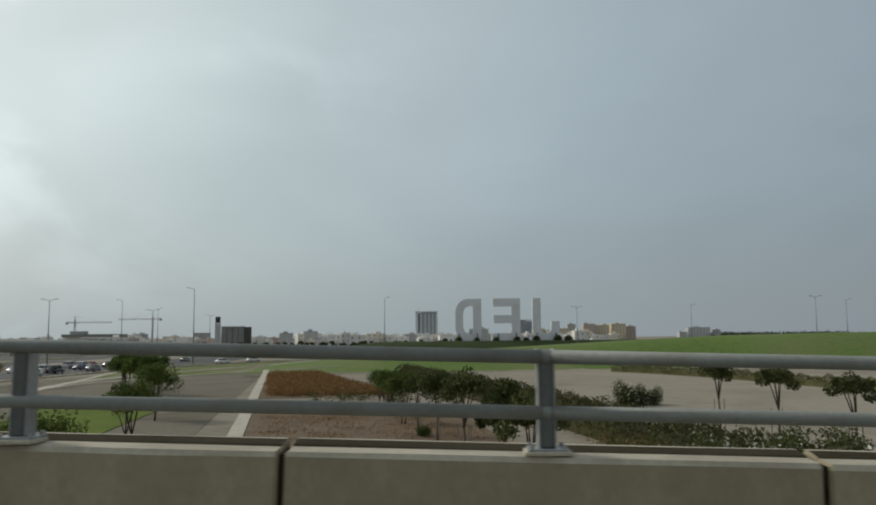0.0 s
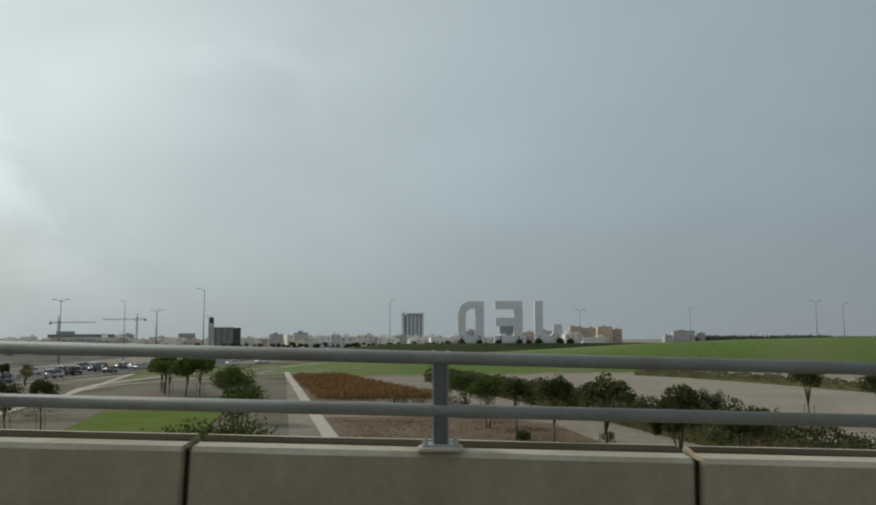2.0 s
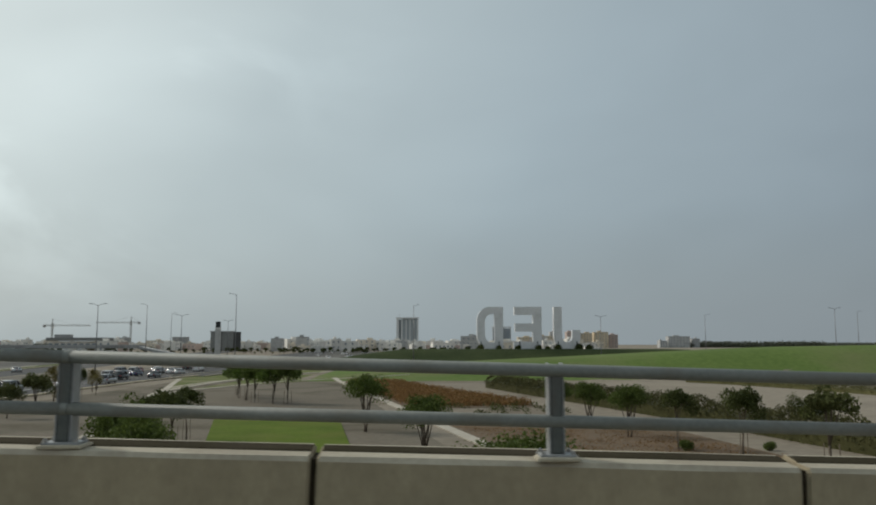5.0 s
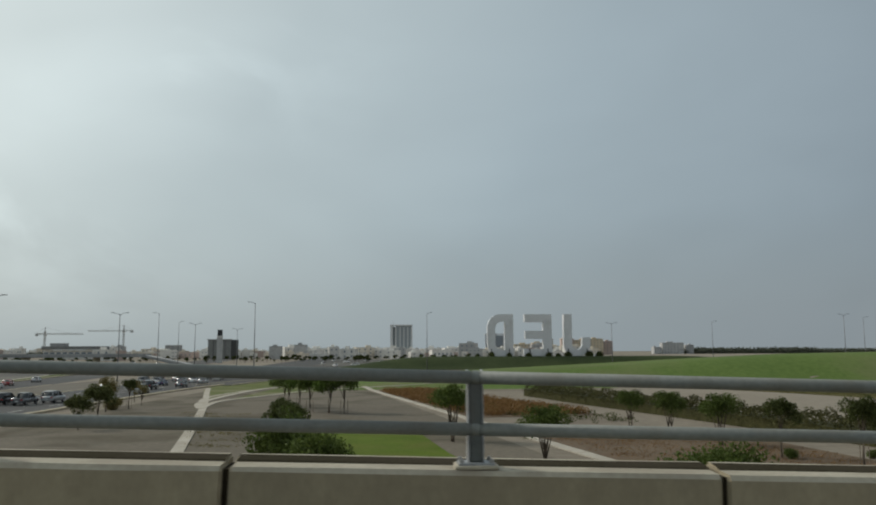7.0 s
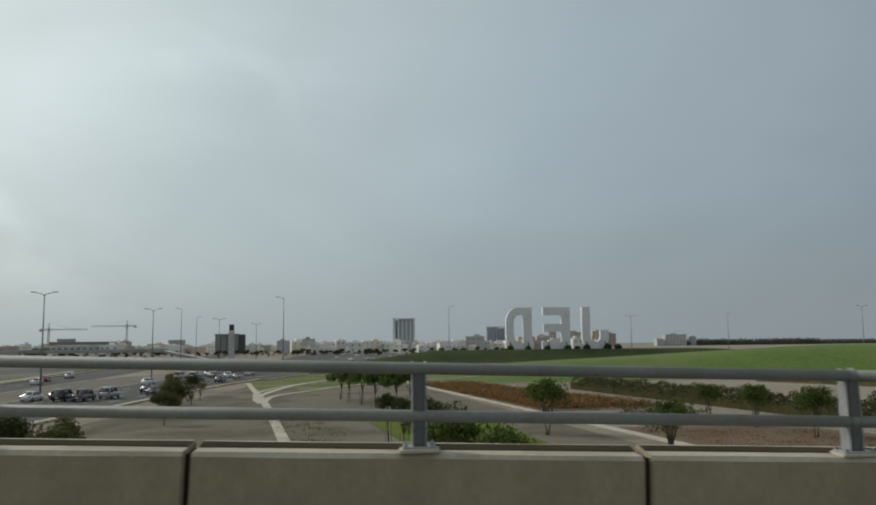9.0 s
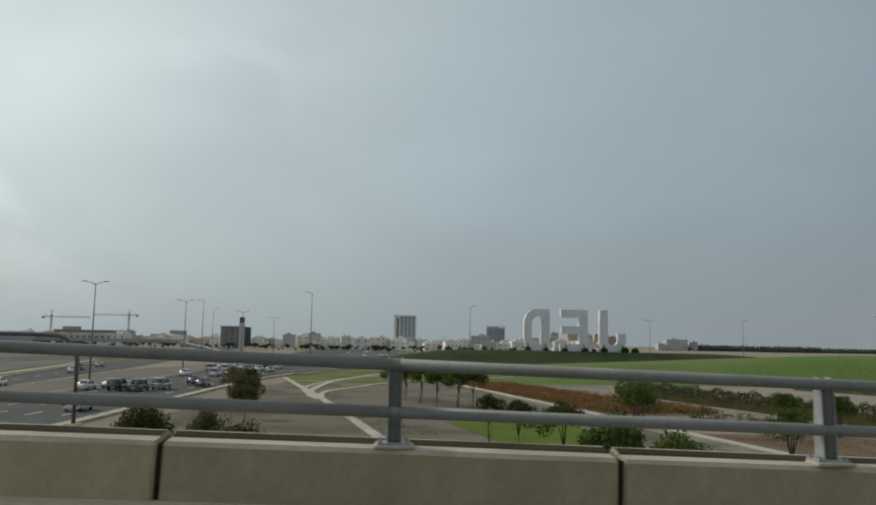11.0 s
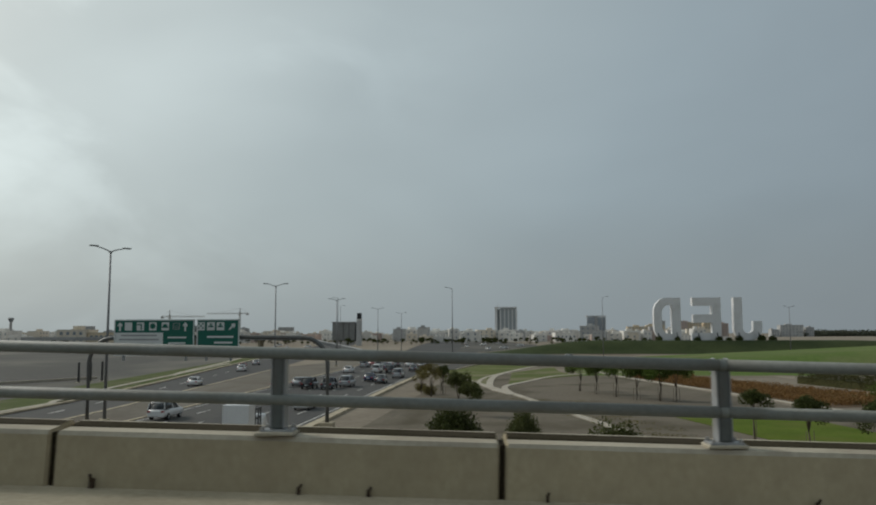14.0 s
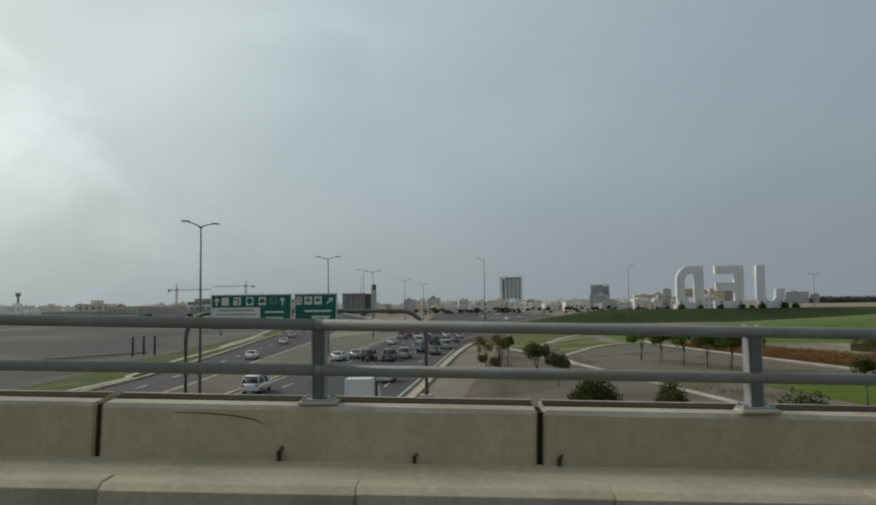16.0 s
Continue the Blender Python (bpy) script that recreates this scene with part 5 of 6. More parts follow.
def crane(x, y, mast_h, reach, back, turn, label):
    root = thing("tower_crane", Matrix.Translation((x, y, 0)) @ Euler((0, 0, radians(turn))).to_matrix().to_4x4(), label, "crane")

    def lattice(p, q, wide, steps):
        bm = bmesh.new()
        p, q = Vector(p), Vector(q)
        w = (q - p).normalized()
        a = w.cross(Vector((0, 1, 0))).normalized() * wide / 2
        b = Vector((0, 1, 0)) * wide / 2
        for u, v in ((1, 1), (1, -1), (-1, 1), (-1, -1)):
            tube(bm, p + a * u + b * v, q + a * u + b * v, wide * 0.13, sides=5)
        for i in range(steps):
            m, n = p.lerp(q, i / steps), p.lerp(q, (i + 1) / steps)
            s = 1 if i % 2 else -1
            tube(bm, m + a * s - b, n - a * s - b, wide * 0.08, sides=4)
            tube(bm, m + a * s + b, n - a * s + b, wide * 0.08, sides=4)
        return bm

    part("mast", lattice((0, 0, 0), (0, 0, mast_h), 2.4, 16), M["crane"], root)
    part("jib", lattice((0, 0, mast_h - 4), (reach, 0, mast_h - 4), 2.0, 22), M["crane"], root)
    part("counter_jib", lattice((0, 0, mast_h - 4), (-back, 0, mast_h - 4), 2.2, 7), M["crane"], root)
    part("counterweight", boxed((-back + 2, 0, mast_h - 5.6), (4.5, 2.4, 3.4), 0.1), M["grey_wall"], root)
    part("cab", boxed((2, -1.8, mast_h - 6.5), (2.4, 2.2, 2.8), 0.2), M["white_wall"], root)
    part("peak", lattice((0, 0, mast_h - 3), (0, 0, mast_h + 7), 1.2, 4), M["crane"], root)
    bm = bmesh.new()
    tube(bm, (0, 0, mast_h + 7), (reach * 0.65, 0, mast_h - 3), 0.12, sides=4)
    tube(bm, (0, 0, mast_h + 7), (-back + 2, 0, mast_h - 3), 0.12, sides=4)
    part("stay", bm, M["crane"], root)
    return root


crane(-650, 1362, 42, 62, 15, 4, "tower crane with a long jib over a building site")
crane(-590, 1560, 52, 70, 18, 176, "tower crane with its jib turned the other way")

# control tower and hazy towers at the far edge of the airport
ct = thing("control_tower", Matrix.Translation((-1000, 1450, 0)), "distant airport control tower with a wide cab", "tower")
part("shaft", tube(bmesh.new(), (0, 0, 0), (0, 0, 31), 3.0, 2.2, 14), M["grey_wall"], ct)
part("cab", tube(bmesh.new(), (0, 0, 31), (0, 0, 37), 3.0, 5.6, 14), M["window"], ct, "dark glazed cab")
part("roof", tube(bmesh.new(), (0, 0, 37), (0, 0, 39), 5.8, 4.6, 14), M["grey_wall"], ct)
for x, y, w, h in ((-870, 1500, 14, 22), (-520, 1650, 30, 20)):
    b = make_house(int(-x), w, 16, h, M["grey_wall"], "distant grey building block", 3, 4, group="distant grey blocks", tank=False, cap=False)
    b.matrix_basis = Matrix.Translation((x, y, 0))

# road bridge across the carriageway
fly = thing("flyover", Matrix.Translation((-189, 392, 0)), "low concrete road bridge over the far carriageway", "bridge")
part("deck", boxed((-46, 0, 5.9), (150, 9, 1.1), 0.1), M["grey_wall"], fly)
part("side_wall", boxed((-46, -4.4, 6.7), (150, 0.3, 0.7)), M["grey_wall"], fly)
part("side_wall", boxed((-46, 4.4, 6.7), (150, 0.3, 0.7)), M["grey_wall"], fly)
for x in (-100, -66, -30, 4):
    part("pier", boxed((x, 0, 2.7), (1.4, 6, 5.4), 0.2), M["concrete"], fly)
bm = bmesh.new()
prism(bm, [(28, 5.4), (28, 6.4), (56, 0.6), (56, -0.1), (50, -0.1)], 8.6, Matrix.Translation((0, -4.3, 0)))
part("ramp", bm, M["grey_wall"], fly, "grey sloping ramp end")

# roadside and garden trees far off
far_tree = make_tree(41, 6.2, 2.1, 1.2, M["leaf_dark"], "dark roadside tree in front of the town", lobes=9, leaves=55, leaf=0.75, flatness=0.8, group="trees along the town road")
far_round = make_tree(42, 5.0, 1.9, 0.8, M["leaf_dark"], "dark rounded tree in front of the town", lobes=8, leaves=60, leaf=0.7, flatness=0.95, group="trees along the town road")
rng = random.Random(9)
a, b = [], []
for i in range(270):
    bearing = rng.uniform(-33, 9)
    dist = rng.uniform(540, 720)
    p = (-35 + dist * math.sin(radians(bearing)), dist * math.cos(radians(bearing)), rng.uniform(0.4, 0.9))
    (a if rng.random() < 0.5 else b).append(p)
put(far_tree, a, 21)
put(far_round, b, 22)
shrub = make_bush(43, 1.6, 2.2, M["leaf_dark"], "dark shrub at the foot of a giant letter", lobes=5, leaves=60, leaf=0.5)
put(shrub, [(2, 330.5, 1.0), (9.5, 330.5, 0.9), (17.5, 330.5, 0.9), (26, 330.5, 1.0), (34, 330.5, 1.1), (43, 330.5, 1.2), (30, 330.3, 0.8), (47.5, 331, 1.1), (-4, 331, 0.7)], 23)
# the belts' leaf colour carries the haze of the distance
hedge("tree_belt", [(470, 1500), (560, 1540), (660, 1530), (760, 1560)], 30, 9.5, M["leaf_hazed"], "distant dark belt of trees on the plain", "trees", 22, 2.6, 9, 0.35, core=M["leaf_hazed"])
hedge("tree_belt", [(770, 1600), (900, 1650), (1100, 1700)], 30, 7.5, M["leaf_hazed"], "far thin belt of trees on the plain", "trees", 16, 2.6, 10, 0.4, core=M["leaf_hazed"])
hedge("tree_belt", [(-900, 1150), (-760, 1180), (-600, 1150), (-480, 1120)], 24, 6, M["leaf_hazed"], "distant dark belt of trees beyond the yard", "trees", 16, 2.2, 11, 0.4, core=M["leaf_hazed"])
# ---- street lamps ----


def lamp_post(h, arms, label):
    root = thing("street_lamp", Matrix(), label, "street lamp", "street lamps")
    bm = bmesh.new()
    tube(bm, (0, 0, 0.3), (0, 0, h - 0.4), 0.17, 0.085, 12)
    part("pole", smooth_faces(bm), M["pole"], root)
    part("base", boxed((0, 0, 0.2), (0.8, 0.8, 0.4), 0.06), M["kerb"], root, "concrete base")
    for s in arms:
        arm = part("arm", bent_tube(bmesh.new(), [(0, 0, h - 0.6), (0.3 * s, 0, h - 0.36), (0.9 * s, 0, h - 0.18), (1.5 * s, 0, h - 0.05)], [0.08, 0.065, 0.055, 0.05], 8), M["pole"], root)
        head = bmesh.new()
        box(head, (1.85 * s, 0, h + 0.0), (0.85, 0.34, 0.13), 0.05)
        lamp = part("lantern", head, M["dark_pole"], arm, "flat dark lantern")
    return root


def stand(proto, places):
    for i, (x, y, k, turn) in enumerate(places):
        m = Matrix.Translation((x, y, land(x, y))) @ Euler((0, 0, radians(turn))).to_matrix().to_4x4()
        ob = proto if i == 0 else copy_thing(proto, m)
        ob.matrix_basis = m @ Matrix.Diagonal((1, 1, k, 1))


stand(lamp_post(17.8, (-1, 1), "tall grey double-arm street lamp on the median"), [(-101.8, 71.4, 1.0, 58), (-102.5, 133.7, 1.0, 4), (-105.9, 202.6, 1.01, 0), (-106.7, 277, 1.0, 0), (-107, 345, 1.0, -4),
      (48.5, 313.5, 1.05, 0), (139, 306, 1.22, 0)])
stand(lamp_post(22.4, (-1,), "tall grey single-arm street lamp"), [(-77, 230.8, 1.0, 0), (-124.9, 294.5, 1.0, 0), (-140, 372, 0.98, 180), (-25.7, 290.5, 0.98, 150), (109.8, 368.6, 0.93, 170), (173, 352, 1.0, 180)])

# ---- sign gantry over the carriageway ----
gantry = thing("sign_gantry", Matrix.Translation((-90, 68.4, 0)), "green motorway direction signs on a grey tubular gantry", "road sign")
corner = [(1 - math.cos(radians(v)), math.sin(radians(v))) for v in (0, 20, 40, 60, 75, 90)]
legs = [(-12.2 + 2.4 * c, 0.3, 6.1 + 2.4 * h) for c, h in corner]
tube_line = [(-12.2, 0.3, 0)] + legs + [(0, 0.3, 8.6)] + [(11.6 - 2.4 * c, 0.3, 6.1 + 2.4 * h) for c, h in reversed(corner)] + [(11.6, 0.3, 0)]
part("gantry_frame", bent_tube(bmesh.new(), tube_line, 0.21, 14), M["gantry"], gantry, "bent grey steel tube")
for x in (-12.2, 11.6):
    part("base", boxed((x, 0.3, 0.25), (1.3, 1.3, 0.5), 0.06), M["kerb"], gantry, "concrete base")
for x0, x1 in ((-9.45, -1.38), (-1.15, 3.08)):
    w, cx = x1 - x0, (x0 + x1) / 2
    panel = part("sign_panel", boxed((cx, -0.25, 8.55), (w, 0.12, 3.5), 0.04), M["sign_green"], gantry, "green sign face")
    rim = bmesh.new()
    for a, b, c, d in ((cx, 10.24, w - 0.1, 0.1), (cx, 6.86, w - 0.1, 0.1), (x0 + 0.06, 8.55, 0.1, 3.28), (x1 - 0.06, 8.55, 0.1, 3.28)):
        box(rim, (a, -0.325, b), (c, 0.03, d))
    part("border", rim, M["sign_white"], panel, "white border")
    for x in (x0 + 0.9, x1 - 0.9):
        part("bracket", boxed((x, 0.0, 8.0), (0.12, 0.38, 3.4)), M["sign_back"], panel)


def bars(parent, x, z, w, h, y=-0.33):
    return part("text_bar", boxed((x, y, z), (w, 0.02, h)), M["sign_white"], parent)


def arrow(parent, x, z, turn, size):
    bm = bmesh.new()
    m = Matrix.Translation((x, -0.34, z)) @ Euler((0, radians(turn), 0)).to_matrix().to_4x4()
    prism(bm, [(-0.10, -0.5), (0.10, -0.5), (0.10, 0.12), (0.28, 0.02), (0.28, 0.25), (0, 0.55), (-0.28, 0.25), (-0.28, 0.02), (-0.10, 0.12)], 0.02, m @ Matrix.Scale(size, 4))
    part("arrow", bm, M["sign_white"], parent, "white arrow")


first, second = [o for o in gantry.children if o.name.startswith("sign_panel")]
arrow(first, -8.85, 9.58, 0, 0.82)
arrow(first, -2.3, 9.58, 0, 0.82)
for x, mark in ((-8.0, None), (-6.8, "h"), (-5.55, "x"), (-4.3, "c")):
    tile = part("pictogram", boxed((x, -0.33, 9.62), (0.74, 0.03, 0.78), 0.01), M["sign_white"], first, "white square pictogram")
    if mark:
        bm = bmesh.new()
        if mark == "h":
            box(bm, (x - 0.08, -0.355, 9.8), (0.5, 0.02, 0.12))
            box(bm, (x + 0.1, -0.355, 9.55), (0.12, 0.02, 0.5))
        elif mark == "x":
            tube(bm, (x, -0.36, 9.65), (x, -0.34, 9.65), 0.28, sides=16)
        else:
            box(bm, (x, -0.355, 9.57), (0.6, 0.02, 0.2), 0.005)
            box(bm, (x, -0.355, 9.75), (0.36, 0.02, 0.18), 0.005)
        part("pictogram_mark", bm, M["sign_green"], tile)
faint = bmesh.new()
for x, z, w, h in ((-3.2, 9.92, 0.66, 0.05), (-3.2, 9.66, 0.6, 0.04), (-3.2, 9.5, 0.6, 0.04), (-3.2, 9.34, 0.66, 0.05), (-3.52, 9.63, 0.05, 0.6), (-2.88, 9.63, 0.05, 0.6)):
    box(faint, (x, -0.33, z), (w, 0.02, h))
part("pictogram", faint, M["sign_back"], first, "faded outline of a pictogram")
inset = part("inset_panel", boxed((-6.9, -0.335, 8.05), (4.8, 0.03, 1.95), 0.01), M["sign_white"], first, "white inset panel")
for z, w in ((8.75, 3.6), (8.35, 4.0), (7.9, 3.2), (7.45, 3.7)):
    part("text_bar", boxed((-6.9, -0.36, z), (w, 0.02, 0.14)), M["sign_back"], inset)
for z, w in ((8.55, 1.9), (8.0, 1.7), (7.45, 2.1)):
    bars(first, -3.1, z, w, 0.16)
for x in (-0.75, 0.25, 1.2):
    tile = part("pictogram", boxed((x, -0.33, 9.62), (0.76, 0.03, 0.78), 0.01), M["sign_white"], second, "white square pictogram")
    bm = bmesh.new()
    if x < 0:
        for a, b in ((-0.2, 0.2), (0.2, -0.2), (0.2, 0.2), (-0.2, -0.2), (0, 0)):
            box(bm, (x + a, -0.355, 9.65 + b), (0.16, 0.02, 0.16))
    else:
        box(bm, (x, -0.355, 9.6), (0.5, 0.02, 0.16))
        tube(bm, (x, -0.36, 9.8), (x, -0.345, 9.8), 0.12, sides=10)
    part("pictogram_mark", bm, M["sign_green"], tile)
arrow(second, 2.35, 9.58, 45, 0.8)
for z, w, x in ((8.6, 2.6, 1.2), (8.05, 1.8, 1.5), (7.4, 2.2, 1.3)):
    bars(second, x, z, w, 0.18)

# three slim dark posts on the grass strip
for i, (x, y) in enumerate(((-138.7, 133.4), (-138.0, 136.3), (-136.5, 137.7))):
    p = thing("steel_post", Matrix.Translation((x, y, 0.03)), "slim dark steel post at the edge of the yard", "post", "three steel posts")
    part("shaft", tube(bmesh.new(), (0, 0, 0), (0, 0, 3.7), 0.22, 0.2, 10), M["dark_pole"], p)
    part("base", boxed((0, 0, 0.08), (0.8, 0.8, 0.16), 0.03), M["kerb"], p)

# ---- vehicles ----


def lofted(bm, rows, mat_index=0):
    """Joins cross-sections, each a list of points, into a closed body."""
    rings = [[bm.verts.new(p) for p in r] for r in rows]
    n = len(rings[0])
    for a, b in zip(rings, rings[1:]):
        for j in range(n):
            f = bm.faces.new((a[j], a[(j + 1) % n], b[(j + 1) % n], b[j]))
            f.smooth = True
    bm.faces.new(rings[0])
    bm.faces.new(rings[-1][::-1])
    bmesh.ops.recalc_face_normals(bm, faces=bm.faces)
    return bm


def section(y, half, low, high, tuck):
    return [(-half, y, low + 0.12), (-half * 0.9, y, low), (half * 0.9, y, low), (half, y, low + 0.12), (half, y, high - 0.18), (half * tuck, y, high), (-half * tuck, y, high), (-half, y, high - 0.18)]


SHAPES = dict(
    sedan=dict(length=4.7, half=0.9, body=[(-2.35, 0.5, 0.72), (-2.2, 0.26, 0.95), (-1.5, 0.24, 1.0), (0, 0.24, 0.98), (1.2, 0.24, 0.95), (2.0, 0.26, 0.82), (2.33, 0.42, 0.62)], roof=[(-1.75, 0.98, 0.99), (-1.0, 0.98, 1.42), (0.1, 0.98, 1.46), (0.55, 0.98, 1.38), (1.25, 0.94, 0.96)]),
    suv=dict(length=4.9, half=0.98, body=[(-2.45, 0.5, 0.9), (-2.35, 0.34, 1.1), (-1.0, 0.32, 1.12), (0.6, 0.32, 1.1), (1.4, 0.32, 1.08), (2.25, 0.34, 0.98), (2.43, 0.5, 0.8)], roof=[(-2.32, 1.08, 1.12), (-2.1, 1.08, 1.76), (-0.6, 1.08, 1.84), (0.4, 1.08, 1.78), (1.2, 1.06, 1.09)]),
    pickup=dict(length=5.3, half=0.96, body=[(-2.65, 0.5, 1.0), (-2.6, 0.36, 1.08), (-0.9, 0.34, 1.08), (0.6, 0.34, 1.08), (1.5, 0.34, 1.05), (2.4, 0.36, 0.98), (2.62, 0.5, 0.8)], roof=[(-0.85, 1.04, 1.06), (-0.7, 1.04, 1.74), (0.2, 1.04, 1.8), (0.75, 1.04, 1.7), (1.45, 1.02, 1.04)]),
    van=dict(length=5.2, half=1.0, body=[(-2.6, 0.5, 1.1), (-2.55, 0.34, 1.2), (-1.0, 0.32, 1.2), (0.8, 0.32, 1.2), (1.7, 0.32, 1.15), (2.35, 0.34, 1.0), (2.55, 0.5, 0.8)], roof=[(-2.55, 1.15, 1.2), (-2.45, 1.15, 2.1), (-0.6, 1.15, 2.2), (0.9, 1.15, 2.1), (1.95, 1.1, 1.1)]),
)


def car(shape, colour, label):
    d = SHAPES[shape]
    half, root = d["half"], thing(shape if shape != "suv" else "car", Matrix(), label, "car" if shape in ("sedan", "suv") else shape, "vehicles on the carriageway")
    part("body", lofted(bmesh.new(), [section(y, half * (0.9 if abs(y) > d["length"] * 0.46 else 1.0), lo, hi, 0.9) for y, lo, hi in d["body"]]), M[colour], root)
    hi = d["roof"]
    cabin = [[(-half * 0.93, y, lo - 0.04), (half * 0.93, y, lo - 0.04), (half * (0.93 - 0.2 * (z - lo)), y, z), (-half * (0.93 - 0.2 * (z - lo)), y, z)] for y, lo, z in hi]
    part("glasshouse", lofted(bmesh.new(), cabin), M["car_glass"], root, "dark tinted glass")
    top = [[(-half * 0.80 * k, y, z + 0.01), (half * 0.80 * k, y, z + 0.01), (half * 0.76 * k, y, z + 0.045), (-half * 0.76 * k, y, z + 0.045)] for (y, lo, z), k in zip(hi[1:4], (0.97, 1.0, 0.97))]
    part("roof", lofted(bmesh.new(), top), M[colour], root)
    for sx in (-1, 1):
        for y0, z0, y1, z1 in ((hi[0][0], hi[0][2], hi[1][0], hi[1][2]), (hi[-1][0], hi[-1][2], hi[-2][0], hi[-2][2])):
            part("pillar", tube(bmesh.new(), (sx * half * 0.92, y0, z0), (sx * half * 0.80, y1, z1), 0.055, sides=6), M[colour], root)
        part("pillar", tube(bmesh.new(), (sx * half * 0.93, -0.35, hi[2][1]), (sx * half * 0.79, -0.35, hi[2][2]), 0.05, sides=6), M[colour], root)
        part("mirror", boxed((sx * (half + 0.08), 0.9, hi[2][1] + 0.05), (0.2, 0.12, 0.14), 0.03), M[colour], root)
        part("tail_light", boxed((sx * half * 0.74, -d["length"] / 2 + 0.05, d["body"][1][2] - 0.2), (0.34, 0.12, 0.18), 0.03), M["lamp_red"], root, "red tail light")
        part("headlight", boxed((sx * half * 0.70, d["length"] / 2 - 0.12, d["body"][-1][2] - 0.02), (0.38, 0.16, 0.14), 0.03), M["lamp_clear"], root, "clear headlight")
        for y in (-d["length"] * 0.29, d["length"] * 0.30):
            wheel = part("wheel", tube(bmesh.new(), (sx * half * 0.76, y, 0.34), (sx * half * 1.0, y, 0.34), 0.34, sides=18), M["tyre"], root, "black tyre")
            part("rim", tube(bmesh.new(), (sx * half * 0.99, y, 0.34), (sx * half * 1.02, y, 0.34), 0.21, sides=12), M["rim"], wheel, "alloy rim")
    part("bumper", boxed((0, -d["length"] / 2 + 0.06, 0.5), (half * 1.7, 0.14, 0.24), 0.04), M[colour], root)
    part("plate", boxed((0, -d["length"] / 2 - 0.02, 0.66), (0.5, 0.02, 0.14)), M["sign_white"], root)
    if shape == "pickup":
        part("bed_liner", boxed((0, -1.75, 1.02), (half * 1.7, 1.6, 0.16)), M["tyre"], root, "dark open cargo bed")
    return root


FLEET = [
    ("suv", "car_white", "white sport utility car queued on the carriageway", [(-97.0, 75, 0), (-93.4, 196, 0), (-90, 171, 0)]),
    ("sedan", "car_white", "white saloon car queued on the carriageway", [(-84.9, 86, 0), (-98.0, 121, 0), (-96.2, 170, 0), (-114.0, 126, 9), (-122.6, 176, 10), (-92.4, 211, -2), (-86.5, 203, -2)]),
    ("sedan", "car_grey", "dark grey saloon car queued on the carriageway", [(-83.3, 134, 0), (-89.9, 203, 0), (-82.6, 178, 0), (-86.8, 253, 0)]),
    ("suv", "car_black", "black sport utility car queued on the carriageway", [(-92.7, 120, 0), (-86.4, 168, 0), (-90.6, 231, 0)]),
    ("suv", "car_silver", "silver sport utility car queued on the carriageway", [(-82.5, 151, 0), (-97.5, 198, 0), (-87.6, 125, 0)]),
    ("pickup", "car_grey", "dark grey pickup truck queued on the carriageway", [(-89.4, 119.5, 0)]),
    ("van", "car_white", "white van queued on the carriageway", [(-84.5, 220, 0)]),
    ("sedan", "car_silver", "silver saloon car queued on the carriageway", [(-95.9, 126, 0), (-82.5, 196, 0), (-94.4, 215, 0), (-91.5, 246, 0), (-130.5, 212, 12)]),
    ("sedan", "car_blue", "dark blue saloon car queued on the carriageway", [(-86.3, 140, 0), (-89.8, 187, 0)]),
    ("sedan", "car_red", "dull red saloon car on the far carriageway", [(-127, 190, 12), (-97.2, 209, 0)]),
]
for shape, colour, label, places in FLEET:
    first_car = car(shape, colour, label)
    for i, (x, y, turn) in enumerate(places):
        m = Matrix.Translation((x, y, 0.10)) @ Euler((0, 0, radians(turn))).to_matrix().to_4x4()
        if i == 0:
            first_car.matrix_basis = m
        else:
            copy_thing(first_car, m)
# small box truck in the kerb lane
truck = thing("box_truck", Matrix.Translation((-82.3, 56, 0.10)), "small truck with a white cargo box and dark side racks", "truck", "vehicles on the carriageway")
part("cargo_box", boxed((0, -1.3, 2.15), (2.1, 1.6, 2.3), 0.05), M["car_white"], truck, "white sheet-metal box")
part("bed", boxed((0, -0.9, 0.85), (2.15, 4.2, 0.25), 0.03), M["dark_pole"], truck)
for x in (-1.0, 1.0):
    for y in (-0.3, 0.5, 1.1):
        part("rack_post", boxed((x, y, 1.9), (0.09, 0.09, 2.0)), M["dark_pole"], truck)
    for z in (1.5, 2.1, 2.8):
        part("rack_rail", boxed((x, 0.4, z), (0.07, 1.7, 0.14)), M["dark_pole"], truck)
    for y in (-1.8, 2.4):
        wheel = part("wheel", tube(bmesh.new(), (x * 0.72, y, 0.45), (x * 1.05, y, 0.45), 0.45, sides=18), M["tyre"], truck, "black tyre")
        part("rim", tube(bmesh.new(), (x * 1.04, y, 0.45), (x * 1.07, y, 0.45), 0.25, sides=12), M["rim"], wheel)
part("cab", lofted(bmesh.new(), [section(y, 1.0, 0.5, h, 0.9) for y, h in ((1.4, 2.15), (1.7, 2.3), (2.6, 2.25), (3.1, 1.5), (3.3, 1.2))]), M["car_white"], truck, "white rounded cab")
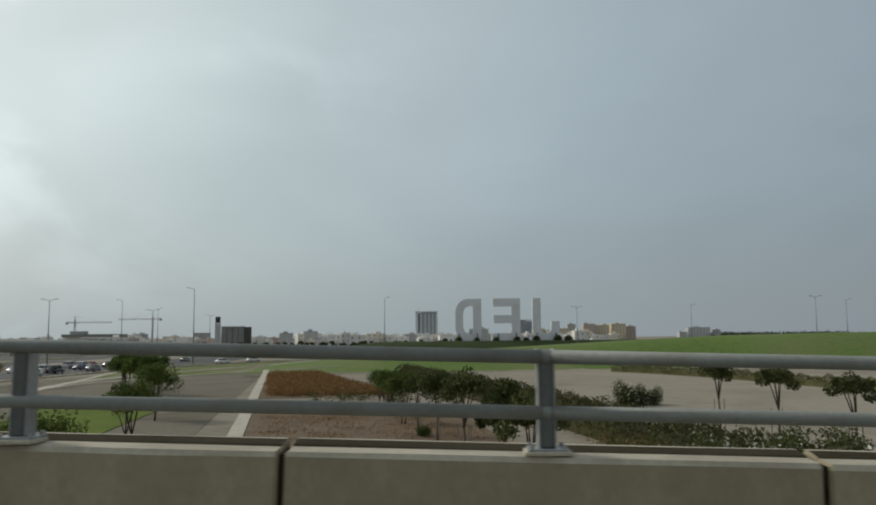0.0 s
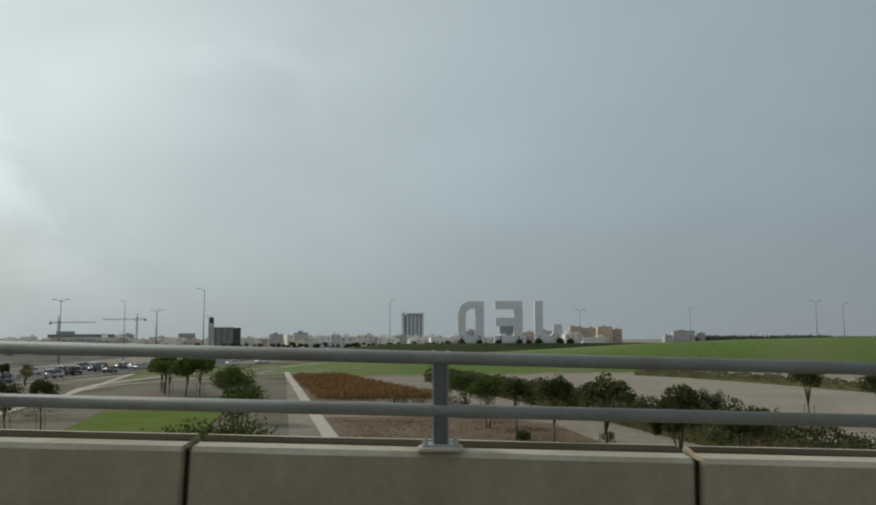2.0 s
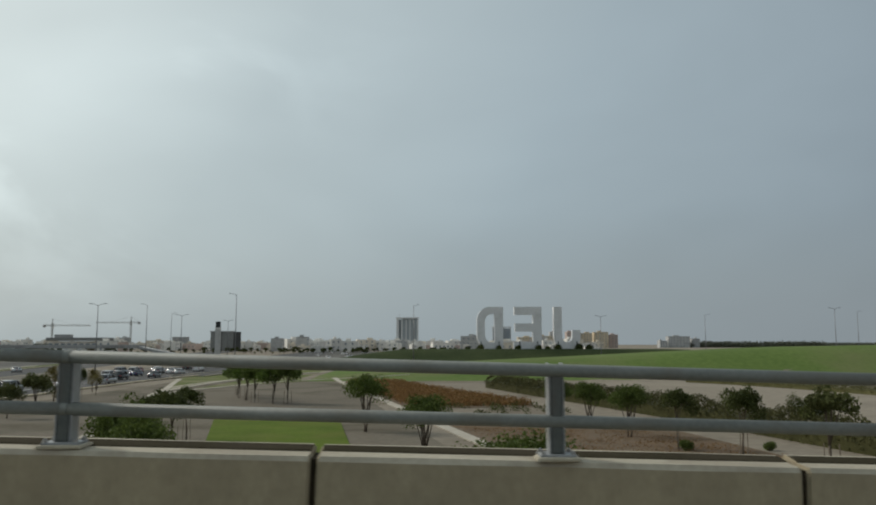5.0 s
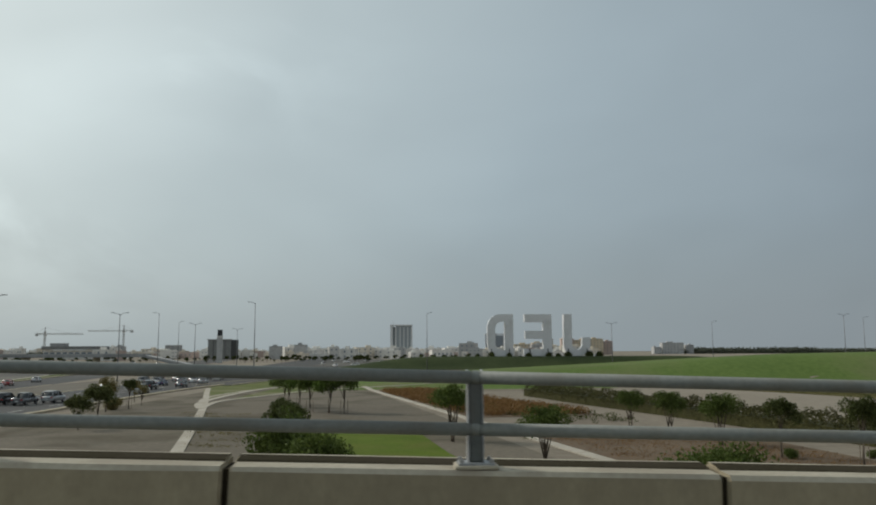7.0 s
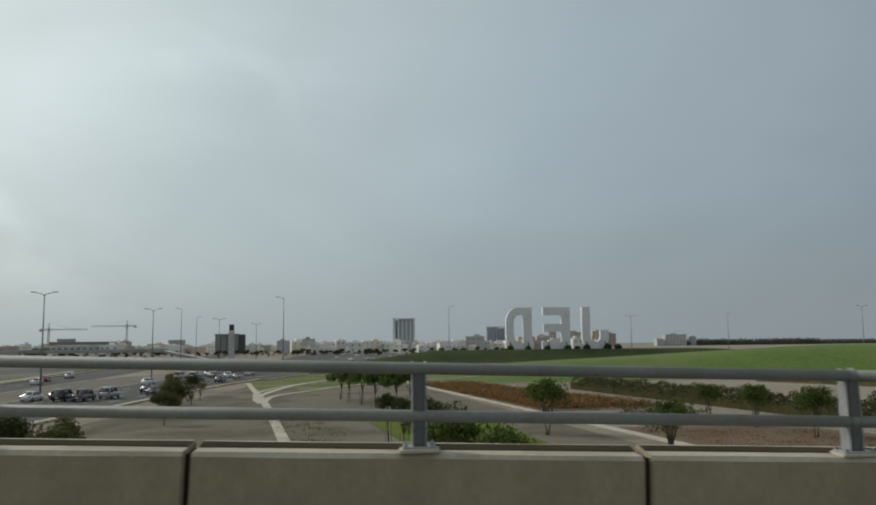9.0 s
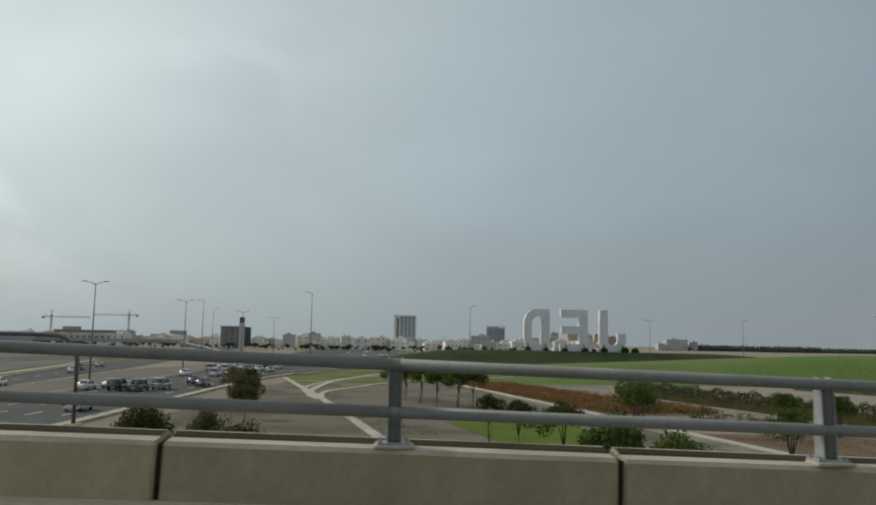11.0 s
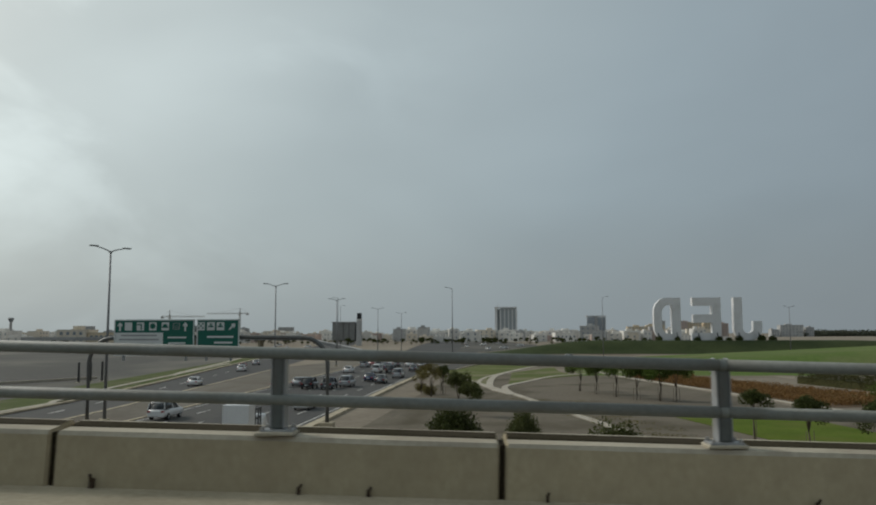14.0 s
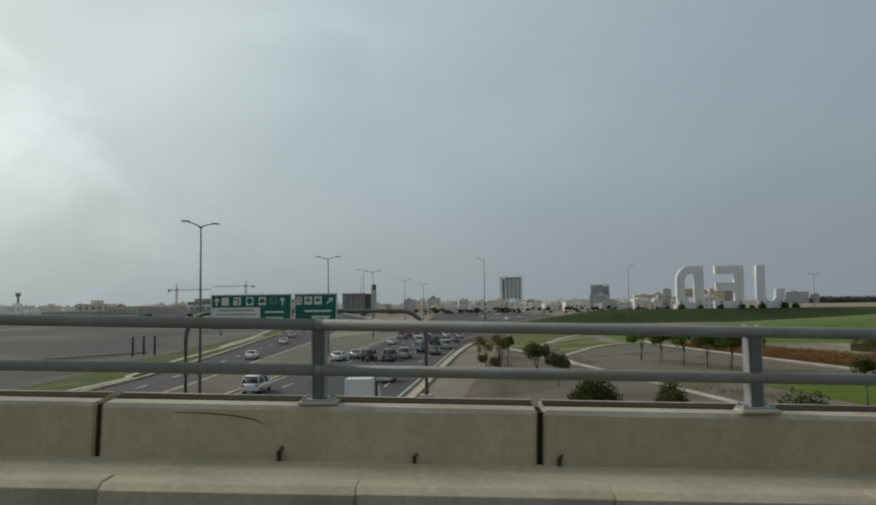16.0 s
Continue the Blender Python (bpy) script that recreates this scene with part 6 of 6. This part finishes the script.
part("windscreen", boxed((0, 2.95, 1.75), (1.7, 0.12, 0.7), 0.03), M["car_glass"], truck, "dark glass")

far_car = [o for o in scene.objects if o.parent is None and o.name.startswith("sedan")][0]
for x, y, turn in ((-62, 242, -38), (-67, 226, -25), (-40, 264, -58)):
    tagged(copy_thing(far_car, Matrix.Translation((x, y, 0.17)) @ Euler((0, 0, radians(turn))).to_matrix().to_4x4()), "white saloon car on the slip road", "car", "cars on the slip road")
for x, y, turn in ((-70, 400, 20), (-62, 430, 70), (-84, 470, 10), (-52, 500, 80), (-76, 540, 60), (-66, 590, 85), (-92, 610, 20)):
    tagged(copy_thing(far_car, Matrix.Translation((x, y, 0.2)) @ Euler((0, 0, radians(turn))).to_matrix().to_4x4()), "white saloon car at the far junction", "car", "cars at the far junction")
for x, y in ((-212, 520), (-236, 505), (-262, 515), (-300, 500), (-330, 512), (-180, 470), (-360, 505), (-245, 480)):
    ob = copy_thing(far_car, Matrix.Translation((x, y, 0.15)) @ Euler((0, 0, radians(70))).to_matrix().to_4x4())
    tagged(ob, "white saloon car parked far off on the yard", "car", "cars on the far yard")

# ---- parapet panels, with open joints between the posts ----


def panel_mesh(shift, face):
    """One cast panel: battered face, chamfered coping edge, a low lip at the back."""
    bm = bmesh.new()
    rng = random.Random(shift)
    top, foot = WALL_TOP, WALL_FOOT
    profile = [(FRONT, foot - 0.04), (FRONT + 0.008, top - 0.042), (FRONT + 0.028, top - 0.012), (0.085, top - 0.004), (0.10, top + 0.004), (BACK - 0.05, top + 0.022), (BACK, top + 0.02), (BACK, foot - 0.5)]
    ends = []
    for x in (-1.482, -0.7, 0.1, 0.8, 1.482):
        end = abs(x) > 1.4
        ring = []
        for i, (y, z) in enumerate(profile):
            wob = rng.uniform(-0.004, 0.004)
            ring.append(bm.verts.new((x, y + wob * (1 if i < 3 else 0), z + (0 if i in (0, 7) else wob * 0.6))))
        ends.append(ring)
    n = len(profile)
    for a, b in zip(ends, ends[1:]):
        for j in range(n):
            f = bm.faces.new((a[j], a[(j + 1) % n], b[(j + 1) % n], b[j]))
            # chamfer, ledge and lip faces paler, with caught sky light in the colour
            f.material_index = {1: 2, 2: 2, 3: 1, 4: 1, 5: 2}.get(j, 0)
    bm.faces.new(ends[0])
    bm.faces.new(ends[-1][::-1])
    bmesh.ops.recalc_face_normals(bm, faces=bm.faces)
    rim = [e for ring in (ends[0], ends[-1]) for e in bm.edges if e.verts[0] in ring and e.verts[1] in ring]
    bmesh.ops.bevel(bm, geom=rim, offset=0.014, segments=2, affect="EDGES")
    return shell(bm, "panel", [face, M["coping"], M["edge"]])


panels = [panel_mesh(i, M["concrete"]) for i in range(5)]
dim_panels = [panel_mesh(i, M["concrete_dim"]) for i in range(5)]
picker = random.Random(4)
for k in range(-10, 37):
    # bays before 16, and 18, get the copy with weaker light in its colour
    darkened = k < 16 or k == 18
    ob = part("panel", (dim_panels if darkened else panels)[(k * 3) % 5], None, parapet, "concrete panel in a darker tone with stains" if darkened else "")
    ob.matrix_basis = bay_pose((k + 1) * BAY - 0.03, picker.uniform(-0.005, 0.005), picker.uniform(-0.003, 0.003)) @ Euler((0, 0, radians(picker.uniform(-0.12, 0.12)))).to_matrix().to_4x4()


def written(text, size, thick):
    """Characters as a mesh, in the x-z plane."""
    font = bpy.data.curves.new("letters", "FONT")
    font.body, font.size, font.extrude = text, size, thick
    ob = bpy.data.objects.new("letters", font)
    scene.collection.objects.link(ob)
    bpy.context.view_layer.update()
    me = bpy.data.meshes.new_from_object(ob.evaluated_get(bpy.context.evaluated_depsgraph_get()))
    bpy.data.objects.remove(ob)
    me.transform(Matrix.Rotation(radians(90), 4, "X"))
    return me


# sprayed mark on one panel: an arrow and a letter
mark = written("F", 0.30, 0.001)
mark.materials.append(M["graffiti"])
ob = part("painted_letter", mark, None, parapet, "faded white sprayed letter F")
ob.matrix_basis = bay_pose(18.11, FRONT - 0.004, WALL_TOP - 0.315)
bm = bmesh.new()
for p, q in (((0, 0), (0.30, 0.01)), ((0, 0), (0.07, 0.05)), ((0, 0), (0.08, -0.045))):
    p, q = Vector((p[0], 0, p[1])), Vector((q[0], 0, q[1]))
    box(bm, ((p - q).length / 2, 0, 0), ((p - q).length, 0.003, 0.022), 0, Matrix.Translation(p) @ Euler((0, -math.atan2(q.z - p.z, q.x - p.x), 0)).to_matrix().to_4x4())
ob = part("painted_arrow", bm, M["graffiti"], parapet, "faded white sprayed arrow")
ob.matrix_basis = bay_pose(18.6, FRONT - 0.004, WALL_TOP - 0.24)

# chips and smears of old paint on the face
for s, z, w, h, mat, label in ((67.93, -0.745, 0.075, 0.026, "graffiti", "small white paint chip"), (18.27, -0.83, 0.05, 0.13, "smear", "pale bluish paint smear"), (18.22, -0.87, 0.06, 0.05, "graffiti", "white paint blot")):
    bm = bmesh.new()
    blot = [bm.verts.new((w / 2 * math.cos(a) * picker.uniform(0.75, 1.1), 0, h / 2 * math.sin(a) * picker.uniform(0.75, 1.1))) for a in (2 * math.pi * i / 14 for i in range(14))]
    bm.faces.new(blot)
    bmesh.ops.solidify(bm, geom=list(bm.faces), thickness=0.002)
    part("paint_mark", bm, M[mat], parapet, label).matrix_basis = bay_pose(s, FRONT - 0.015, z)

# dark scrape left by a wheel or bumper
bm = bmesh.new()
bent_tube(bm, [(-0.42, 0, 0.03), (-0.2, 0, 0.028), (0.0, 0, 0.015), (0.14, 0, -0.012), (0.2, 0, -0.045)], [0.002, 0.004, 0.0045, 0.0035, 0.0015], 6)
ob = part("scrape", bm, M["rust"], parapet, "dark curved scrape mark")
ob.matrix_basis = bay_pose(72.55, FRONT + 0.006, WALL_TOP - 0.10)

# kerb stones with tight joints
stone = bmesh.new()
rows = []
for x in (-0.748, 0.748):
    rows.append([stone.verts.new((x, y, z)) for y, z in ((-0.62, 0.006), (-0.80, 0.002), (-0.872, -0.03), (-0.885, -0.2), (-0.62, -0.2))])
for j in range(5):
    stone.faces.new((rows[0][j], rows[0][(j + 1) % 5], rows[1][(j + 1) % 5], rows[1][j]))
stone.faces.new(rows[0])
stone.faces.new(rows[1][::-1])
bmesh.ops.recalc_face_normals(stone, faces=stone.faces)
bmesh.ops.bevel(stone, geom=list(stone.edges), offset=0.004, segments=1, affect="EDGES")
stone_me = shell(stone, "kerb_stone", M["kerb"])
for k in range(-4, 72):
    part("kerb_stone", stone_me, None, walk_kerb).matrix_basis = bay_pose(k * 1.5 + 0.4, picker.uniform(-0.006, 0.006), WALL_FOOT - 0.006 + picker.uniform(-0.003, 0.003))

# short rusty anchor stubs at the foot of the parapet
stub = bmesh.new()
box(stub, (0, 0, 0.03), (0.026, 0.03, 0.06), 0.005)
tube(stub, (0, -0.01, 0.05), (0.012, -0.03, 0.085), 0.011, sides=8)
stub_me = shell(stub, "anchor_stub", M["rust"])
stubs = [53.4, 55.1, 56.24, 59.46, 61.2, 62.37, 62.83, 64.2, 67.32, 70.37, 71.34, 72.25]
for s in stubs:
    part("anchor_stub", stub_me, None, parapet).matrix_basis = bay_pose(s, FRONT - 0.02, WALL_FOOT) @ Euler((0, 0, picker.uniform(-0.6, 0.6))).to_matrix().to_4x4() @ Matrix.Scale(picker.uniform(0.75, 1.15), 4)
